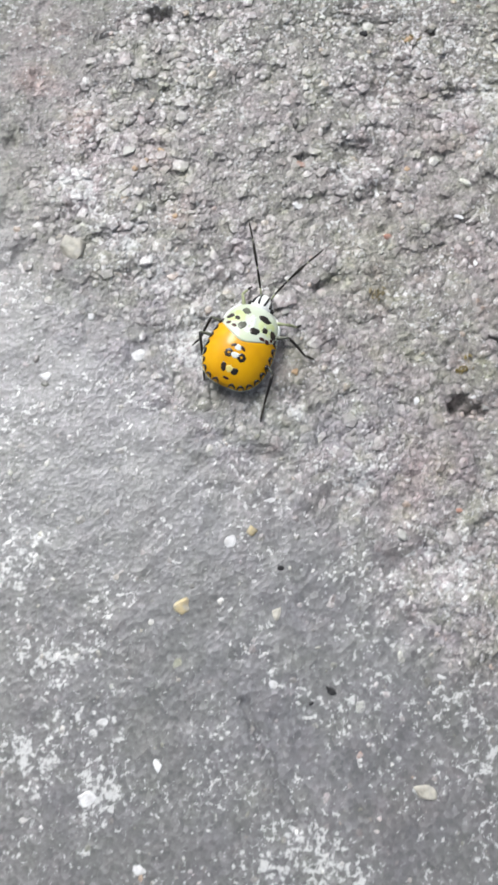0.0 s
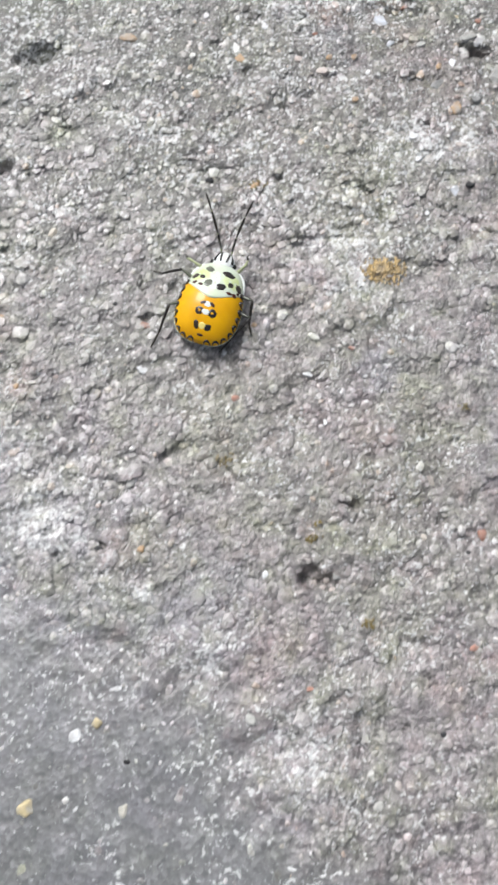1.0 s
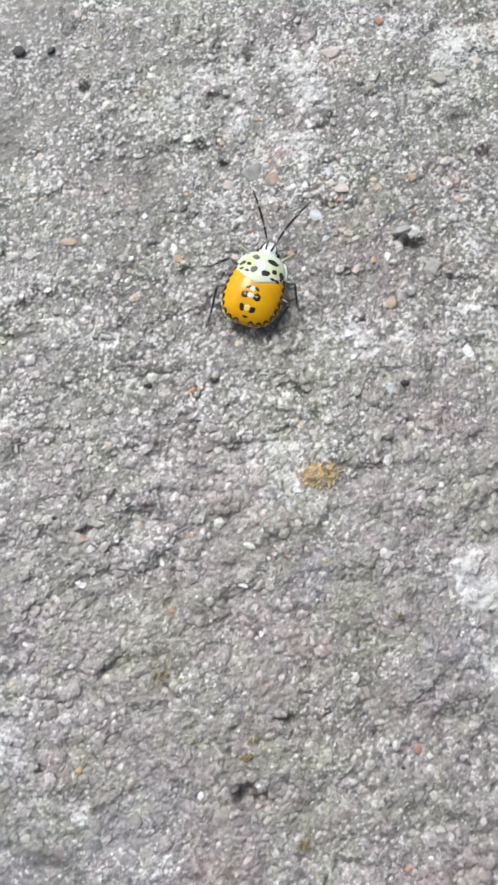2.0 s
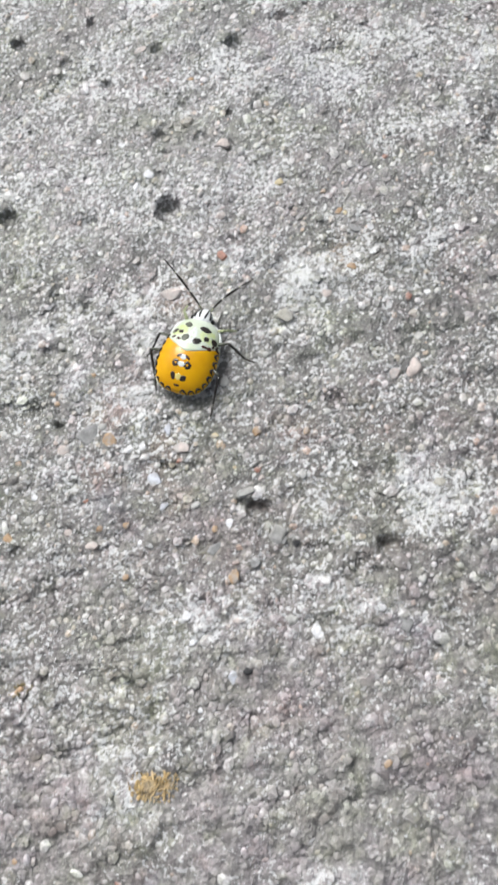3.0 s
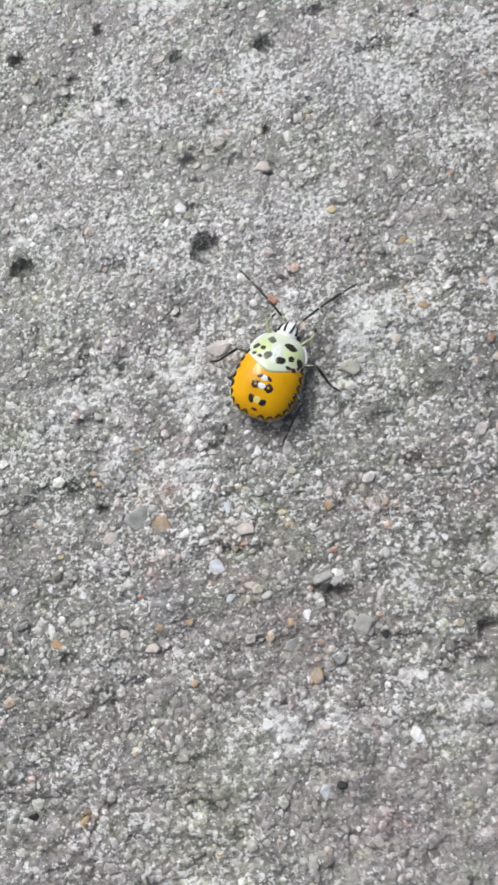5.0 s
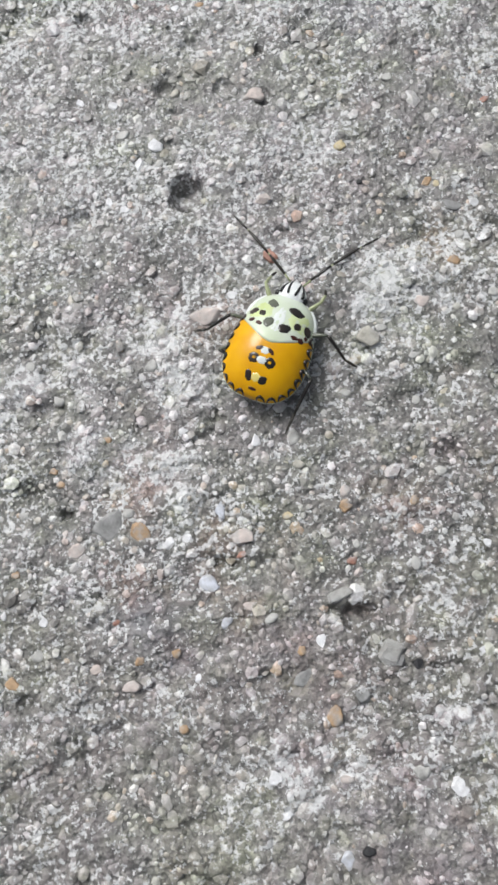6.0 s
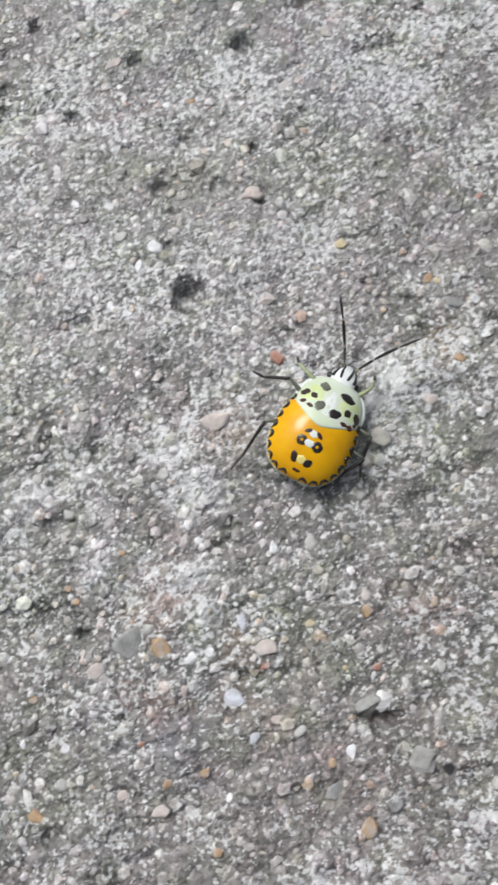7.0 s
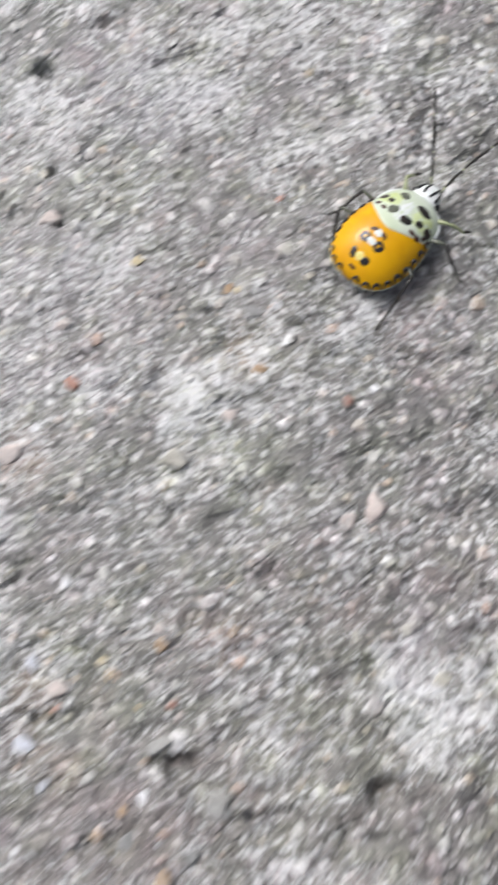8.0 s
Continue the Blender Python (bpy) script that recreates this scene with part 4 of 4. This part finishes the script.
# x, y, length, width, turn, tone (0 black, 1 grey, 2 dark red)
SPOTS_THORAX = [(-1.4, 3.05, 1.3, 1.0, -30, 1), (1.45, 2.9, 1.8, 1.0, -6, 0), (-3.15, 1.55, 1.1, 0.8, 40, 0), (-2.05, 1.45, 0.8, 0.75, 10, 0), (-0.95, 0.5, 1.05, 1.3, -15, 1),
                (1.0, 0.4, 1.35, 1.1, 20, 0), (2.2, 1.25, 0.85, 0.95, 0, 0), (3.4, 1.3, 0.8, 1.35, 25, 0)]
SPOTS_BACK = [(-2.9, 0.35, 0.75, 0.5, 20, 2), (-1.95, 0.1, 0.8, 0.45, -15, 2), (2.35, -0.15, 0.8, 0.5, 5, 2), (3.1, -0.1, 0.6, 0.7, 40, 2), (3.5, 0.45, 0.4, 0.5, 0, 2),
              (-0.7, -2.65, 0.85, 0.45, 28, 2), (0.65, -2.65, 0.85, 0.45, -28, 2), (-0.95, -3.85, 1.2, 1.1, 15, 0), (0.95, -3.85, 1.2, 1.1, -15, 0),
              (-0.85, -5.75, 0.75, 1.15, 25, 0), (0.85, -5.85, 1.05, 0.82, 30, 0), (0.05, -6.95, 0.9, 0.3, 0, 2)]
# x, y, length, width, rise, tone (0 white, 1 yellowish, 2 orange)
# White ones paint the sky's gloss along the midline into pale markings.
MARKS_AND_GLOSS = [(0.0, -2.75, 1.3, 0.9, 0.02, 0), (0.0, -3.85, 1.25, 0.85, 0.05, 0), (-0.95, -3.85, 0.42, 0.36, 0.045, 2), (0.95, -3.85, 0.42, 0.36, 0.045, 2), (0.0, -5.75, 1.1, 0.95, 0.04, 1),
         (0.0, 1.3, 1.5, 3.6, 0.045, 0)]


def build_rim(bug):
    """The margin of the abdomen: a thin pale edge with nine black arcs on each side."""
    for side in (-1, 1):
        ys = [1.3 - 9.05 * math.sin(i / 160 * math.pi / 2) for i in range(161)]
        edge = [Vector((side * along(OUTLINE, y), y, 0)) for y in ys]
        run = [0.0]
        for a, b in zip(edge, edge[1:]):
            run.append(run[-1] + (b - a).length)

        def spot(far, inward, lift):
            i = min(int(np.searchsorted(run, far)), 159)
            way = (edge[i + 1] - edge[max(i - 1, 0)]).normalized()
            inner = Vector((way.y, -way.x, 0))
            inner = inner if inner.dot(Vector((0, -2.5, 0)) - edge[i]) > 0 else -inner
            p = edge[i] + inner * inward
            return dome(p.x, p.y, lift)

        line = [spot(run[-1] * k / 40, -0.02, -0.05) for k in range(41)]
        part("rim", tube(line, [0.065] * 41, 6), CREAM, bug, "thin whitish rim")
        collar = [Vector((side * along(OUTLINE, y) * 0.985, y, RIM + 0.06)) for y in (0.9, 1.4, 1.9, 2.4, 2.9, 3.3, 3.7, 4.0, 4.3, 4.6)]
        part("margin", tube(collar, [0.1, 0.22, 0.32, 0.34, 0.33, 0.3, 0.26, 0.21, 0.15, 0.08], 8), WHITE, bug, "white thorax margin")
        pitch = run[-1] / 9
        for n in range(9):
            low = 1.15 if n < 5 else 0.95
            arc = [spot(pitch * (n + 0.12 + 0.76 * k / 8), 0.36 * low * math.sin(math.pi * k / 8) ** 0.7, 0.03) for k in range(9)]
            part("rim_arc", tube(arc, [r * low for r in (0.08, 0.13, 0.18, 0.21, 0.22, 0.21, 0.18, 0.13, 0.08)], 6), BLACK, bug, "black arc" if n == 0 else "")


bug = build_bug()
antennae = [(build_antenna(bug, s), s) for s in (-1, 1)]
legs = [(*build_leg(bug, which, s), which, s) for which in ("front", "middle", "hind") for s in (-1, 1)]

# seconds, x, y in millimetres, heading in degrees
TRAIL = [(0, 2.3, 14.9, -24.8), (0.1, 5.1, 18.3, -24.4), (0.2, 6.0, 20.1, -24.0), (0.3, 7.5, 24.8, -23.6), (0.4, 11.0, 28.8, -23.2), (0.5, 11.4, 30.2, -22.8),
         (0.6, 12.1, 33.5, -22.0), (0.7, 15.9, 37.3, -21.3), (0.8, 15.7, 38.4, -20.5), (0.9, 18.4, 43.2, -19.8), (1, 20.8, 46.9, -19.0), (1.1, 21.3, 51.7, -18.9),
         (1.2, 21.9, 52.4, -18.8), (1.3, 25.0, 56.8, -18.8), (1.4, 26.2, 61.1, -18.7), (1.5, 30.1, 65.4, -18.6), (1.6, 30.6, 67.35, -19.3), (1.7, 32.8, 72.05, -20.1),
         (1.8, 35.8, 74.95, -20.8), (1.9, 37.0, 79.85, -21.6), (2, 39.4, 82.35, -22.3), (2.1, 40.6, 87.35, -22.8), (2.2, 42.2, 90.45, -23.2)]
TRAIL += [(2.8, 54.8, 109.8, -24.6),
          (3.3, 61.2, 118.8, -26.5), (3.5, 62.5, 120.2, -32.6), (4, 62.3, 120.4, -32.6), (4.5, 62.3, 120.4, -32.2), (5.2, 62.4, 120.5, -32.6), (6.5, 62.5, 120.5, -33.5),
          (6.8, 63.1, 120.8, -36.0), (7, 66.9, 122.2, -42.0), (7.1, 68.6, 123.8, -45.0), (7.2, 71.4, 124.5, -48.0), (7.3, 74.6, 125.6, -51.0), (7.4, 78.3, 128.0, -54.0),
          (7.5, 81.4, 127.9, -57.0), (7.6, 85.3, 129.5, -57.9), (7.8, 93.8, 132.6, -59.8), (8, 103.7, 136.2, -61.8)]


# seconds at which the right hind leg reaches farthest back; between 3.3 and 6.9 the bug stands
STRIDES = [0.0, 0.29, 0.59, 0.88, 1.14, 1.41, 1.68, 1.91, 2.19, 2.47, 2.75, 3.03, 3.31, 6.87, 7.15, 7.43, 7.70, 7.97, 8.25]


def gait(t):
    """How strongly the bug strides at a time, and its turn within the stride."""
    strong = float(np.interp(t, [0, 3.2, 3.45, 6.75, 6.95, 8.0], [1, 1, 0, 0, 1, 1]))
    return strong, 2 * math.pi * float(np.interp(t, STRIDES, range(len(STRIDES))))


# swing at the hip and fold at the knee while the bug stands still
REST = {("hind", 1): (0, -17), ("hind", -1): (9, 90), ("middle", 1): (10, 6), ("middle", -1): (16, -16), ("front", 1): (16, 10), ("front", -1): (-16, -10)}


# seconds and outward swing of each antenna, in degrees to its left
FEEL = {-1: ([0, 1, 2, 3.3, 4, 4.5, 5.2, 6.5, 7, 8], [-2, 1, 6, 24, 24, 24, 22, 20, 4, 8]),
        1: ([0, 1, 2, 3.3, 4, 4.5, 5.0, 6.5, 7, 8], [7, 17, -4, -20, -20, -10, 7, 3, -10, 11])}
# seconds and degrees by which both antennae are raised
RAISE = ([0, 0.3, 0.5, 1.0, 1.2, 1.5, 2.0, 3.0, 3.4, 6.6, 7.0, 7.4, 8.0], [30, 28, 50, 60, 40, 58, 58, 40, 0, 0, 56, 52, 45])


def motions():
    walk(bug, [(t, pose(x * MM, y * MM, 0.35 * MM, 0, 0, h)) for t, x, y, h in TRAIL])
    times = [i / 30 for i in range(241)]
    for leg, hip, lower, knee, which, side in legs:
        ahead = 1 if (which == "middle") == (side > 0) else -1
        rows, folds = [], []
        swing_rest, fold_rest = REST[which, side]
        for t in times:
            strong, turn = gait(t)
            beat = ahead * math.cos(turn)
            out, bent = {"hind": (8 + 10 * beat, -30 - 30 * beat), "middle": (14 * beat, -5 + 20 * beat), "front": (21 * beat, 9 * beat)}[which]
            swing = strong * side * out + (1 - strong) * swing_rest
            lift = -side * strong * 8 * max(0.0, -ahead * math.sin(turn))
            rows.append((t, Matrix.Translation(hip * MM) @ pose(0, 0, 0, 0, lift, swing)))
            fold = strong * side * bent + (1 - strong) * fold_rest
            folds.append((t, Matrix.Translation(knee * MM) @ pose(0, 0, 0, 0, 0, fold)))
        walk(leg, rows)
        for piece in lower:
            walk(piece, folds)
    for feeler, side in antennae:
        rows = []
        for t in times:
            strong, turn = gait(t)
            sway = float(np.interp(t, *FEEL[side])) + strong * 2.5 * math.sin(t * 7 + side)
            tilt = pose(0, 0, 0, 0, 0, sway - 40 * side) @ pose(0, 0, 0, float(np.interp(t, *RAISE)) + strong * 4 * math.sin(t * 5 + side), 0, 0) @ pose(0, 0, 0, 0, 0, 40 * side)
            rows.append((t, Matrix.Translation(Vector((side * 0.78, 6.6, 2.1)) * MM) @ tilt))
        walk(feeler, rows)


motions()
